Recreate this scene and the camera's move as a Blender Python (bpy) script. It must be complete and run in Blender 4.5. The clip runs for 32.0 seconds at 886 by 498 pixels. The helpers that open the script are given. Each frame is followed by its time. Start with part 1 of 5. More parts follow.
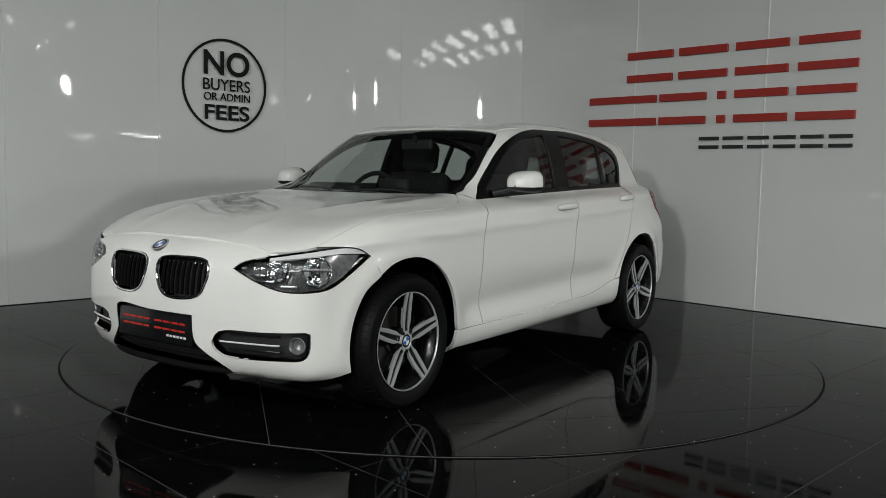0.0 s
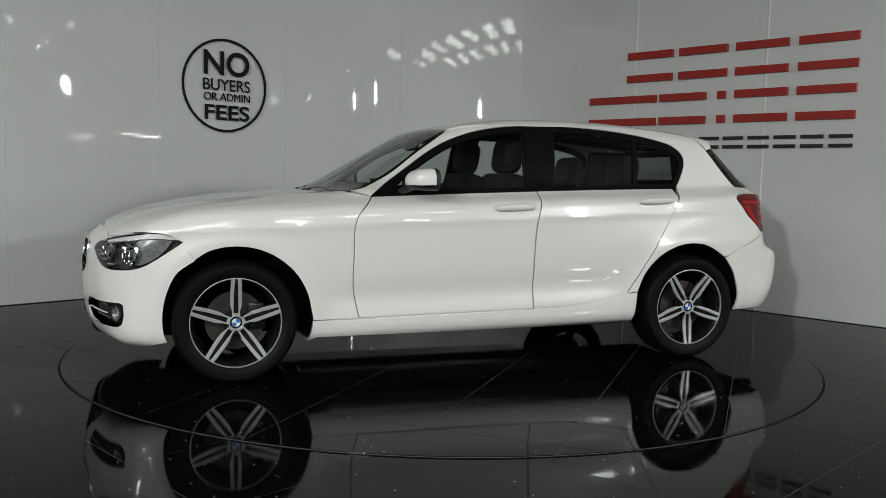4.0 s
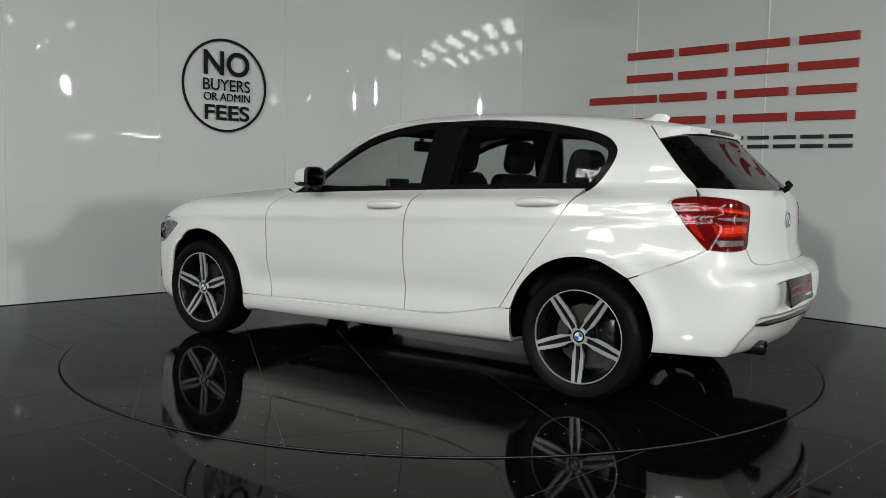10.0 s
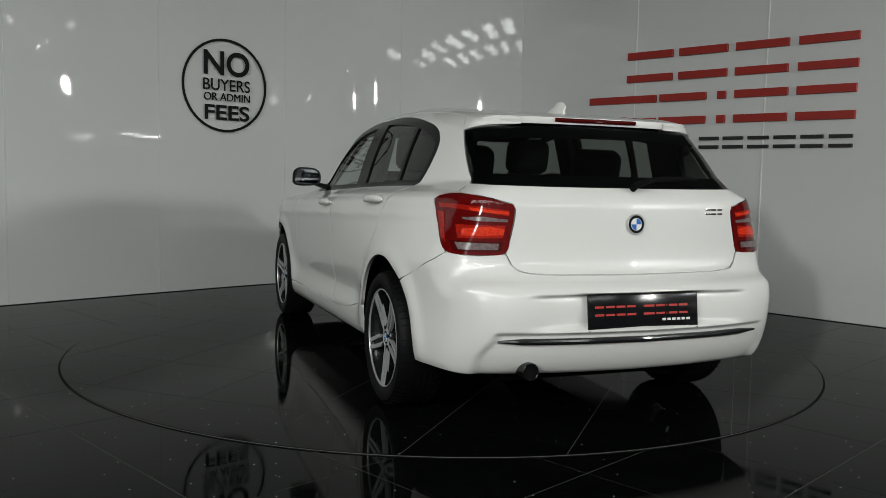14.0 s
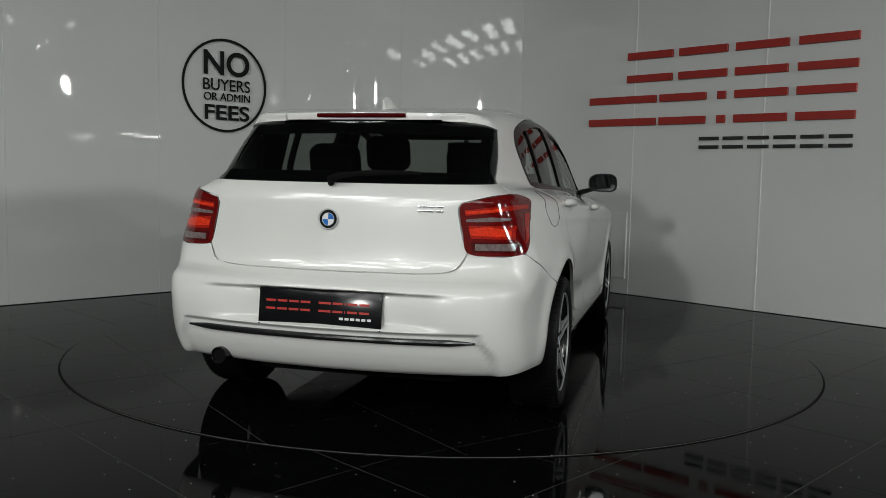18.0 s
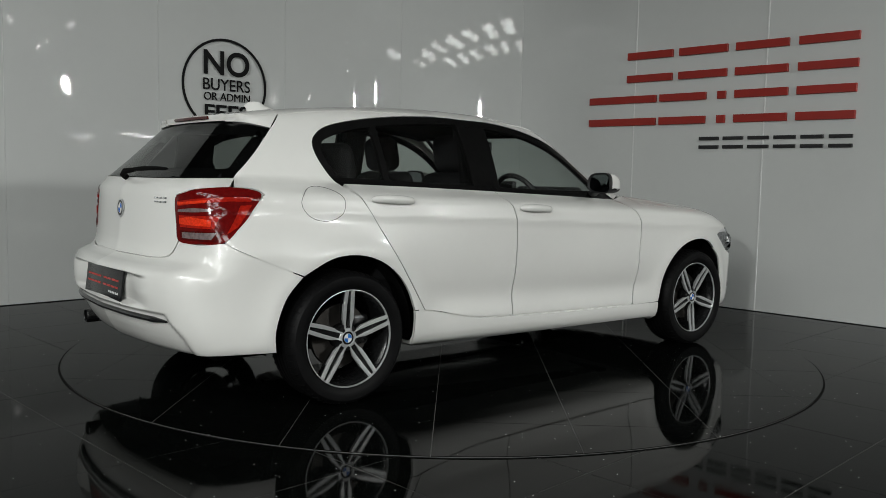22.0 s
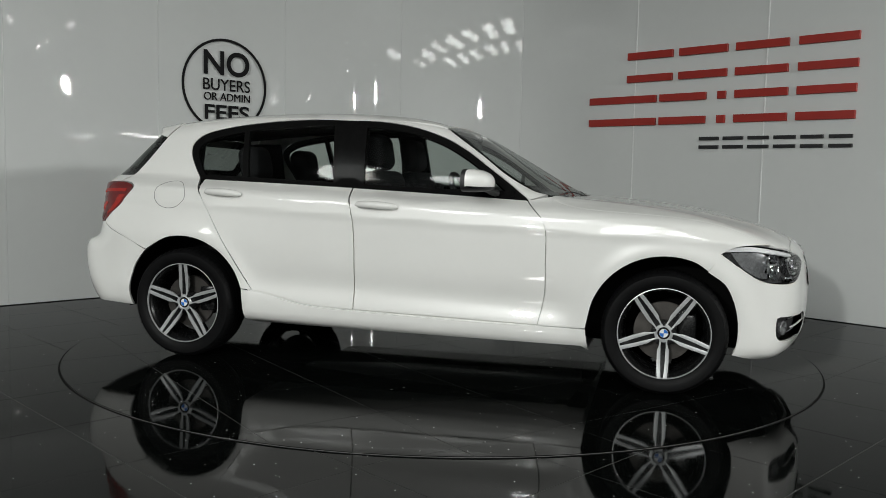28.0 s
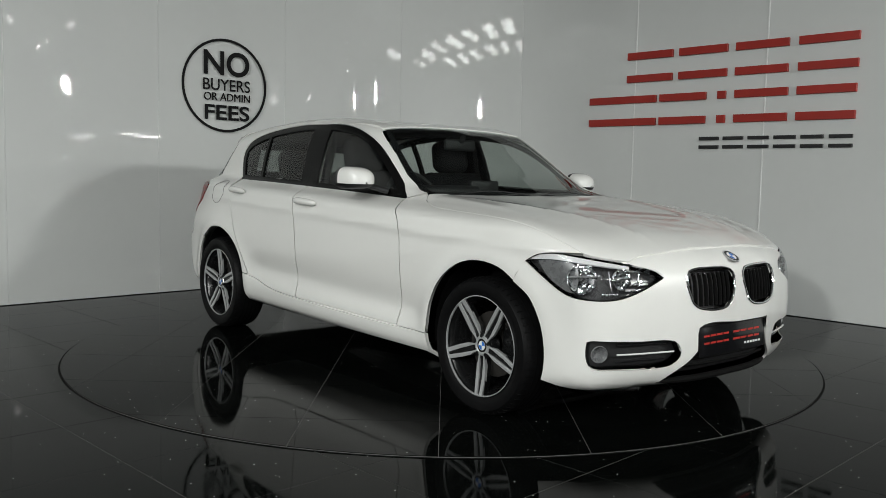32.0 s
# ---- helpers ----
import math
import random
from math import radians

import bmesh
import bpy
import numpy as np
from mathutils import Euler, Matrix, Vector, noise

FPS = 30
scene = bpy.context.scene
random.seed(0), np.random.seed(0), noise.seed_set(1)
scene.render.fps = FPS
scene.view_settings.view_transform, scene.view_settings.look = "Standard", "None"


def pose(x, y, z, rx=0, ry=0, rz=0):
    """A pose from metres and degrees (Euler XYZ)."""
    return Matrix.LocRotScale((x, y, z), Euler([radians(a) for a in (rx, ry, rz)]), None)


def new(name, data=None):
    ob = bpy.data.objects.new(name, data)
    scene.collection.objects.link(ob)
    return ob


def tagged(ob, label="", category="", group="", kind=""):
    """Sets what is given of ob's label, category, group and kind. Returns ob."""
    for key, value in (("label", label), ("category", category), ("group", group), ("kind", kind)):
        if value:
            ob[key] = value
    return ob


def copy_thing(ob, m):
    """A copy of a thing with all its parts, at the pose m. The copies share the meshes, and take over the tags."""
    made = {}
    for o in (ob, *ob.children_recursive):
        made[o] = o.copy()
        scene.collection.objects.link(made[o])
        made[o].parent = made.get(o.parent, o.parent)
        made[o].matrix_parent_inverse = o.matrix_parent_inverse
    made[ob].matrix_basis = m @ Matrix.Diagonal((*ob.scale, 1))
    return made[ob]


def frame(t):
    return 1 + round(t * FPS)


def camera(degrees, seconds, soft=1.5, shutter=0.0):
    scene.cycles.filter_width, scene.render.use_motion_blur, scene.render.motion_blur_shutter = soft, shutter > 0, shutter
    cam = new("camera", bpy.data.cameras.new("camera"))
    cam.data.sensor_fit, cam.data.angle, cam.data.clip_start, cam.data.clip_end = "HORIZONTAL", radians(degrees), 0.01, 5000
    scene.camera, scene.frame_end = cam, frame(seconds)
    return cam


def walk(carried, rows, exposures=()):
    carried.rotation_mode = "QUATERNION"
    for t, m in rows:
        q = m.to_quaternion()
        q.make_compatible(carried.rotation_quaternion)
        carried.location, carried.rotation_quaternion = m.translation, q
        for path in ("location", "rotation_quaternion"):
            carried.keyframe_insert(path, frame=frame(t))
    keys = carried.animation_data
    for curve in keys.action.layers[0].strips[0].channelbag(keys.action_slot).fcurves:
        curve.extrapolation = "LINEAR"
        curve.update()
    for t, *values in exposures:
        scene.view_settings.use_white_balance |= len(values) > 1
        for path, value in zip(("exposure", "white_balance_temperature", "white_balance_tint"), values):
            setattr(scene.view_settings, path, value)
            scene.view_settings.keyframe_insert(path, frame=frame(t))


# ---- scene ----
import collections

# The camera stands on its tripod; only the turntable with the car on it turns.
cam = camera(55.17, 32.0, soft=0.7)
EYE = (0.0, 0.0, 1.068)
STAND = Matrix.Translation(EYE) @ Matrix.Rotation(radians(90 - 4.798), 4, "X") @ Matrix.Rotation(radians(1.222), 4, "Z")
EXPOSURE = [(0, -0.08), (3, -0.06), (6, -0.06), (7, 0.03), (8, 0.1), (9, 0.18), (11, 0.22), (12, 0.24), (13, 0.1), (14, -0.16), (15.5, -0.4), (17, -0.5), (18, -0.35), (19, -0.15),
            (20, -0.13), (21, -0.18), (22, -0.15), (23, -0.16), (25, -0.25), (26.5, -0.05), (28, 0.12), (29, 0.15), (30, 0.18), (31, 0.2), (32, 0.25)]
walk(cam, [(0.0, STAND), (32.0, STAND)], exposures=[(t, stops + 0.36, 6500, 10) for t, stops in EXPOSURE])

PIVOT = (0.007, 5.424)
OFFSET = (0.035, -0.071)

TURN0, TURN1, TURN2, TURN3, TURN4 = 234.573, -8.89924, -0.6050, 0.6393, 0.0658


def heading(t):
    """The way the car points at t seconds, in degrees from +x, counter-clockwise."""
    u = (t - 16) / 16
    return TURN0 + TURN1 * t + TURN2 * (u * u - 1) + TURN3 * (u**3 - u) + TURN4 * (u**4 - 1)


# Hall light: strips of roof glazing and tube lamps overhead.
world = bpy.data.worlds.new("hall_air")
scene.world = world
world.use_nodes = True
world.node_tree.nodes["Background"].inputs["Color"].default_value = (0.9, 0.95, 1.0, 1)
world.node_tree.nodes["Background"].inputs["Strength"].default_value = 0.0


def area_lamp(name, where, size_x, size_y, power, color=(1, 1, 1), turn=(0, 0, 0)):
    data = bpy.data.lights.new(name, "AREA")
    data.shape, data.size, data.size_y, data.energy, data.color = "RECTANGLE", size_x, size_y, power, color
    ob = new(name, data)
    ob.matrix_basis = pose(*where, *turn)
    return ob





# Two floodlights on one side and one on the other, two slanting rows of roof panes behind the camera, two more panes
# beside them added for light from the front.
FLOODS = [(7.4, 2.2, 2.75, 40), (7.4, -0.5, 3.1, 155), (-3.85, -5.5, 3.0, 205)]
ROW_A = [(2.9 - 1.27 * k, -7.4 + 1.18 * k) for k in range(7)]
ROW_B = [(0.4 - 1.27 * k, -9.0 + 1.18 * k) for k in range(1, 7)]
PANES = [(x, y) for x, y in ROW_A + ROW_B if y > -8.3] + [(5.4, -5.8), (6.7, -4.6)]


def aimed(x, y, z, target):
    """A pose at a point with local -z towards the target."""
    way = Vector(target) - Vector((x, y, z))
    return Matrix.Translation((x, y, z)) @ way.to_track_quat("-Z", "Y").to_matrix().to_4x4()


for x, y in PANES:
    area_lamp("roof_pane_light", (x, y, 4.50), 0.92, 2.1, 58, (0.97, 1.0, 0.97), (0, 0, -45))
for x, y, z, power in FLOODS:
    area_lamp("floodlight_beam", (0, 0, 0), 0.09 if y > 0 else 0.34, 0.26 if y > 0 else 0.46, power, (0.98, 1.0, 0.97)).matrix_basis = aimed(x, y, z, (0.0, 5.4, 0.9))


# ---- materials ----
def material(name, color, rough=0.5, metal=0.0, coat=0.0, spread=0.0, scale=8.0, bump=0.0, bump_scale=60.0, rough_spread=0.0, **more):
    """A surface with colour and roughness that vary softly at two scales, and fine relief."""
    m = bpy.data.materials.new(name)
    m.use_nodes = True
    tree = m.node_tree
    b = tree.nodes["Principled BSDF"]
    b.inputs["Base Color"].default_value = (*color, 1)
    b.inputs["Roughness"].default_value, b.inputs["Metallic"].default_value = rough, metal
    b.inputs["Coat Weight"].default_value, b.inputs["Coat Roughness"].default_value = coat, 0.02
    for key, value in more.items():
        b.inputs[key.replace("_", " ")].default_value = value
    where = tree.nodes.new("ShaderNodeTexCoord")
    if spread or rough_spread:
        big, small, mix = (tree.nodes.new(k) for k in ("ShaderNodeTexNoise", "ShaderNodeTexNoise", "ShaderNodeMath"))
        big.inputs["Scale"].default_value, small.inputs["Scale"].default_value = scale, scale * 9
        big.inputs["Detail"].default_value = small.inputs["Detail"].default_value = 4
        mix.operation = "MULTIPLY_ADD"
        tree.links.new(where.outputs["Object"], big.inputs["Vector"])
        tree.links.new(where.outputs["Object"], small.inputs["Vector"])
        tree.links.new(small.outputs["Fac"], mix.inputs[0])
        mix.inputs[1].default_value = 0.4
        tree.links.new(big.outputs["Fac"], mix.inputs[2])
        for socket, base, wide in (("Base Color", color, spread), ("Roughness", rough, rough_spread)):
            if not wide:
                continue
            span = tree.nodes.new("ShaderNodeMapRange")
            span.inputs["From Min"].default_value, span.inputs["From Max"].default_value = 0.45, 0.95
            if socket == "Roughness":
                span.inputs["To Min"].default_value, span.inputs["To Max"].default_value = max(base - wide, 0.0), base + wide
                tree.links.new(mix.outputs[0], span.inputs["Value"])
                tree.links.new(span.outputs[0], b.inputs[socket])
            else:
                tint = tree.nodes.new("ShaderNodeMix")
                tint.data_type = "RGBA"
                tint.inputs[6].default_value = (*[c * (1 - wide) for c in base], 1)
                tint.inputs[7].default_value = (*[min(c * (1 + wide), 1) for c in base], 1)
                tree.links.new(mix.outputs[0], span.inputs["Value"])
                tree.links.new(span.outputs[0], tint.inputs[0])
                tree.links.new(tint.outputs[2], b.inputs[socket])
    if bump:
        n, bm_ = tree.nodes.new("ShaderNodeTexNoise"), tree.nodes.new("ShaderNodeBump")
        n.inputs["Scale"].default_value, n.inputs["Detail"].default_value = bump_scale, 3
        bm_.inputs["Strength"].default_value, bm_.inputs["Distance"].default_value = 1.0, bump
        tree.links.new(where.outputs["Object"], n.inputs["Vector"])
        tree.links.new(n.outputs["Fac"], bm_.inputs["Height"])
        tree.links.new(bm_.outputs["Normal"], b.inputs["Normal"])
    return m


def glowing(name, color, strength):
    m = material(name, (0.8, 0.8, 0.8), 0.4)
    b = m.node_tree.nodes["Principled BSDF"]
    b.inputs["Emission Color"].default_value, b.inputs["Emission Strength"].default_value = (*color, 1), strength
    return m


def glass_of(name, color, rough=0.0, clear=1.0):
    """Thin glass: it tints what is seen through it and mirrors at a slant."""
    m = bpy.data.materials.new(name)
    m.use_nodes = True
    tree = m.node_tree
    tree.nodes.clear()
    out, mix, clear_, gloss, slant, power, level = (tree.nodes.new("ShaderNode" + k) for k in ("OutputMaterial", "MixShader", "BsdfTransparent", "BsdfGlossy", "LayerWeight", "Math", "Math"))
    clear_.inputs["Color"].default_value = (*color, 1)
    gloss.inputs["Roughness"].default_value = rough
    slant.inputs["Blend"].default_value = 0.5
    power.operation, power.inputs[1].default_value = "POWER", 4.5
    level.operation, level.inputs[1].default_value, level.inputs[2].default_value = "MULTIPLY_ADD", 0.85, 0.035 * clear
    for a, b in ((slant.outputs["Facing"], power.inputs[0]), (power.outputs[0], level.inputs[0]), (level.outputs[0], mix.inputs[0]), (clear_.outputs[0], mix.inputs[1]), (gloss.outputs[0], mix.inputs[2]), (mix.outputs[0], out.inputs[0])):
        tree.links.new(a, b)
    return m


PAINT = material("pearl_white_paint", (0.80, 0.797, 0.770), 0.30, coat=1.0, spread=0.012, scale=3.0, bump=0.00004, bump_scale=900)
BLACK_GLOSS = material("gloss_black_trim", (0.012, 0.012, 0.013), 0.12, spread=0.2, scale=30)
SATIN_BLACK = material("satin_black_trim", (0.006, 0.006, 0.006), 0.20, spread=0.2, scale=30, Specular_IOR_Level=0.08)
BLACK_PLASTIC = material("black_plastic", (0.016, 0.016, 0.017), 0.5, spread=0.25, scale=40, bump=0.0003, bump_scale=700)
DARK_INNER = material("dark_underside", (0.004, 0.004, 0.004), 0.8, spread=0.3, scale=12, Specular_IOR_Level=0.1)
RUBBER = material("tyre_rubber", (0.0042, 0.0042, 0.0045), 0.5, spread=0.25, scale=14, bump=0.0004, bump_scale=300, Specular_IOR_Level=0.11)
RIM_BRIGHT = material("machined_alloy", (0.62, 0.63, 0.64), 0.28, metal=1.0, rough_spread=0.08, scale=20)
RIM_DARK = material("dark_grey_alloy", (0.007, 0.0072, 0.0075), 0.25, metal=0.0, rough_spread=0.08, scale=20)
LAMP_SILVER = material("lamp_silver", (0.20, 0.203, 0.206), 0.28, metal=0.3, rough_spread=0.1, scale=40)
RIM_FACE = material("bright_spoke_alloy", (0.56, 0.57, 0.575), 0.34, metal=0.55, rough_spread=0.06, scale=20)
CHROME = material("chrome", (0.82, 0.83, 0.84), 0.08, metal=1.0, rough_spread=0.04, scale=25)
BRAKE = material("brake_disc_steel", (0.07, 0.065, 0.06), 0.5, metal=0.8, spread=0.25, scale=18)
SEAT = material("dark_seat_cloth", (0.011, 0.011, 0.012), 0.85, spread=0.3, scale=25, Specular_IOR_Level=0.2)
GLASS = glass_of("window_glass", (0.68, 0.72, 0.70))
GLASS_DARK = glass_of("tinted_glass", (0.30, 0.32, 0.31))
LENS = glass_of("lamp_lens", (0.93, 0.94, 0.95))
RED_LENS = material("red_lamp_lens", (0.12, 0.003, 0.003), 0.08, coat=0.2, spread=0.25, scale=60, Specular_IOR_Level=0.25)
RED_DEEP = material("deep_red_lamp_lens", (0.07, 0.003, 0.003), 0.08, coat=0.2, spread=0.25, scale=60, Specular_IOR_Level=0.25)
RED_BRIGHT = material("bright_red_reflector", (0.74, 0.040, 0.012), 0.10, coat=0.2, spread=0.3, scale=90, Specular_IOR_Level=0.25)
MIRROR = material("mirror_glass", (0.24, 0.25, 0.26), 0.02, metal=1.0)
RED_MID = material("mid_red_lamp_lens", (0.36, 0.012, 0.006), 0.08, coat=0.2, spread=0.35, scale=70, Specular_IOR_Level=0.25)
PLATE_BLACK = material("black_plate", (0.007, 0.007, 0.008), 0.15, spread=0.2, scale=20, Specular_IOR_Level=0.35)
PLATE_RED = material("plate_red", (0.45, 0.02, 0.012), 0.4, spread=0.1, scale=40)
LAMP_GREY = material("lamp_housing_grey", (0.055, 0.055, 0.057), 0.25, metal=0.0, rough_spread=0.1, scale=30)
CLEAR_GREY = material("clear_ribbed_lens", (0.17, 0.13, 0.13), 0.2, coat=0.2, spread=0.35, scale=70)
WHITE_PRINT = material("white_print", (0.7, 0.7, 0.7), 0.4, spread=0.05, scale=40)
BLUE = material("blue_enamel", (0.03, 0.16, 0.55), 0.2, spread=0.1, scale=60)
WHITE_ENAMEL = material("white_enamel", (0.8, 0.8, 0.8), 0.2, spread=0.05, scale=60)
SIGN_RED = material("sign_red", (0.34, 0.020, 0.012), 0.45, spread=0.08, scale=6, bump=0.0002)
SIGN_BLACK = material("sign_black", (0.014, 0.014, 0.015), 0.4, spread=0.2, scale=6)
NOTICE_BLACK = material("black_vinyl", (0.006, 0.006, 0.0065), 0.5, spread=0.2, scale=9, Specular_IOR_Level=0.12)
WALL_WHITE = material("gloss_white_panel", (0.66, 0.675, 0.664), 0.020, spread=0.02, scale=1.2, bump=0.0016, bump_scale=2.2, rough_spread=0.006, Specular_IOR_Level=0.32)
TRIM_WHITE = material("white_joint_strip", (0.78, 0.79, 0.78), 0.35, spread=0.03, scale=5)
HALL_GREY = material("hall_wall_grey", (0.32, 0.325, 0.325), 0.7, spread=0.08, scale=1.0, bump=0.001, bump_scale=40)
CEILING = material("hall_ceiling", (0.20, 0.205, 0.205), 0.8, spread=0.08, scale=1.0)
FLOOR_BASE = material("grout", (0.11, 0.11, 0.107), 0.7, spread=0.2, scale=30)
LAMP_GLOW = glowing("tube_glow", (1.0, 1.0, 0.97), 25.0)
SPOT_GLOW = glowing("spot_glow", (1.0, 0.98, 0.94), 28.0)


def tile_material():
    """Polished black tile with scattered pale flecks and dust."""
    m = material("polished_black_tile", (0.0022, 0.0026, 0.0024), 0.05, spread=0.25, scale=5.0, rough_spread=0.03, bump=0.00015, bump_scale=6, Specular_IOR_Level=0.040)
    tree = m.node_tree
    b = tree.nodes["Principled BSDF"]
    cells, pick, size, both, mix, where = (tree.nodes.new("ShaderNode" + k) for k in ("TexVoronoi", "Math", "Math", "Math", "Mix", "TexCoord"))
    cells.voronoi_dimensions = "2D"
    cells.inputs["Scale"].default_value = 15
    info, away = tree.nodes.new("ShaderNodeObjectInfo"), tree.nodes.new("ShaderNodeVectorMath")
    away.operation, away.inputs[1].default_value = "MULTIPLY_ADD", (1, 1, 1)
    far = tree.nodes.new("ShaderNodeMath")
    far.operation, far.inputs[1].default_value = "MULTIPLY", 40
    tree.links.new(info.outputs["Random"], far.inputs[0])
    tree.links.new(where.outputs["Object"], away.inputs[0])
    tree.links.new(far.outputs[0], away.inputs[2])
    tree.links.new(away.outputs[0], cells.inputs["Vector"])
    apart = tree.nodes.new("ShaderNodeSeparateColor")
    tree.links.new(cells.outputs["Color"], apart.inputs[0])
    pick.operation, pick.inputs[1].default_value = "GREATER_THAN", 0.90
    size.operation, size.inputs[1].default_value = "LESS_THAN", 0.040
    both.operation = "MULTIPLY"
    tree.links.new(apart.outputs[0], pick.inputs[0])
    tree.links.new(cells.outputs["Distance"], size.inputs[0])
    tree.links.new(pick.outputs[0], both.inputs[0])
    tree.links.new(size.outputs[0], both.inputs[1])
    mix.data_type = "RGBA"
    old = b.inputs["Base Color"].links[0].from_socket
    tree.links.new(old, mix.inputs[6])
    mix.inputs[7].default_value = (0.75, 0.76, 0.74, 1)
    tree.links.new(both.outputs[0], mix.inputs[0])
    tree.links.new(mix.outputs[2], b.inputs["Base Color"])
    return m


TILE = tile_material()


# ---- building helpers ----
def finish(name, bm, mat, parent=None, label="", smooth=30.0):
    me = bpy.data.meshes.new(name)
    bm.to_mesh(me)
    bm.free()
    me.materials.append(mat)
    if smooth:
        me.shade_smooth()
        me.set_sharp_from_angle(angle=radians(smooth))
    ob = new(name, me)
    if parent:
        ob.parent = parent
    if label:
        ob["label"] = label
    return ob


def part(name, bm, mat, parent, label="", smooth=30.0):
    return finish(name, bm, mat, parent, label, smooth)


def empty(name, where=(0, 0, 0)):
    ob = new(name)
    ob.empty_display_size = 0.1
    ob.location = where
    return ob


def block(bm, size, m=Matrix(), bevel=0.0, segments=2):
    made = bmesh.ops.create_cube(bm, size=1.0)["verts"]
    bmesh.ops.transform(bm, matrix=m @ Matrix.Diagonal((*size, 1)), verts=made)
    if bevel:
        edges = list({e for v in made for e in v.link_edges})
        bmesh.ops.bevel(bm, geom=edges, offset=bevel, segments=segments, affect="EDGES", profile=0.5)
    return bm


def drum(bm, r1, r2, depth, m=Matrix(), n=32, caps=True):
    bmesh.ops.create_cone(bm, cap_ends=caps, segments=n, radius1=r1, radius2=r2, depth=depth, matrix=m)
    return bm


def lathe(bm, profile, n=64, m=Matrix(), closed=False):
    """Turns (radius, along) points round the local y axis."""
    rings = []
    for r, y in profile:
        rings.append([bm.verts.new(m @ Vector((r * math.cos(2 * math.pi * k / n), y, r * math.sin(2 * math.pi * k / n)))) for k in range(n)])
    pairs = list(zip(rings, rings[1:])) + ([(rings[-1], rings[0])] if closed else [])
    for a, b in pairs:
        for k in range(n):
            bm.faces.new((a[k], a[(k + 1) % n], b[(k + 1) % n], b[k]))
    return bm


def tube(bm, line, radius, n=8, flat=1.0, closed=False, m=Matrix()):
    """A bar along a line of points; flat squeezes it along its second axis."""
    line = [Vector(p) for p in line]
    rings = []
    count = len(line)
    for i, p in enumerate(line):
        a = line[i - 1] if i or closed else p
        b = line[(i + 1) % count] if i + 1 < count or closed else p
        ahead = (b - a).normalized()
        side = ahead.cross(Vector((0, 0, 1)))
        side = side.normalized() if side.length > 1e-3 else Vector((0, 1, 0))
        up = side.cross(ahead)
        r = float(radius[i] if isinstance(radius, (list, tuple)) else radius)
        rings.append([bm.verts.new(m @ (p + r * (math.cos(2 * math.pi * k / n) * side + flat * math.sin(2 * math.pi * k / n) * up))) for k in range(n)])
    for i in range(count if closed else count - 1):
        a, b = rings[i], rings[(i + 1) % count]
        for k in range(n):
            bm.faces.new((a[k], a[(k + 1) % n], b[(k + 1) % n], b[k]))
    if not closed:
        bm.faces.new(rings[0][::-1])
        bm.faces.new(rings[-1])
    return bm


def prism(bm, outline, depth, m=Matrix(), bevel=0.0):
    """A plate with the outline given in local x and z, from y = 0 back to y = depth."""
    front = [bm.verts.new(m @ Vector((x, 0, z))) for x, z in outline]
    back = [bm.verts.new(m @ Vector((x, depth, z))) for x, z in outline]
    n = len(outline)
    faces = [bm.faces.new(front), bm.faces.new(back[::-1])]
    for i in range(n):
        faces.append(bm.faces.new((front[i], back[i], back[(i + 1) % n], front[(i + 1) % n])))
    bmesh.ops.recalc_face_normals(bm, faces=faces)
    return bm



# The car's outer skin: where skin(x, y, z) = 0. x forward, y to its left, z up, the origin on the ground midway between the axles.
def spline(points, n=12, closed=False, sharp=()):
    """A smooth line through points; corners whose index is in sharp stay corners."""
    p = [np.array(q, float) for q in points]
    m, out = len(p), []
    for i in range(m if closed else m - 1):
        b, c = p[i], p[(i + 1) % m]
        a = p[i - 1] if (i > 0 or closed) and i not in sharp else 2 * b - c
        e = p[(i + 2) % m] if (i + 2 < m or closed) and (i + 1) % m not in sharp else 2 * c - b
        d = np.linalg.norm(c - b) + 1e-9
        ta = (c - a) / (np.linalg.norm(b - a) + d) * d
        tb = (e - b) / (np.linalg.norm(e - c) + d) * d
        for k in range(n):
            t = k / n
            out.append((2 * t**3 - 3 * t**2 + 1) * b + (t**3 - 2 * t**2 + t) * ta + (3 * t**2 - 2 * t**3) * c + (t**3 - t**2) * tb)
    if not closed:
        out.append(p[-1])
    return np.array(out)


# Side view along the middle of the car: nose, bonnet, windscreen, roof, hatch, rear bumper.
PROFILE = [(1.86, 0.17), (2.03, 0.20), (2.085, 0.27), (2.105, 0.40), (2.105, 0.55), (2.088, 0.67), (2.045, 0.742), (1.96, 0.795), (1.83, 0.842),
           (1.60, 0.892), (1.30, 0.928), (1.05, 0.950), (0.86, 0.975), (0.70, 1.065), (0.42, 1.225), (0.15, 1.355), (-0.10, 1.400), (-0.40, 1.420),
           (-0.80, 1.422), (-1.15, 1.405), (-1.45, 1.381), (-1.68, 1.350), (-1.768, 1.332), (-1.752, 1.303), (-1.905, 1.16), (-2.045, 1.035),
           (-2.085, 0.985), (-2.095, 0.90), (-2.105, 0.74), (-2.13, 0.675), (-2.205, 0.635), (-2.226, 0.56), (-2.215, 0.45), (-2.17, 0.33), (-2.10, 0.255), (-1.90, 0.23)]
PROFILE_SHARP = (0, 12, 22, 23, 25, 35)
GX, GZ, GD = np.linspace(-2.7, 2.6, 531), np.linspace(-0.1, 1.7, 181), 0.01


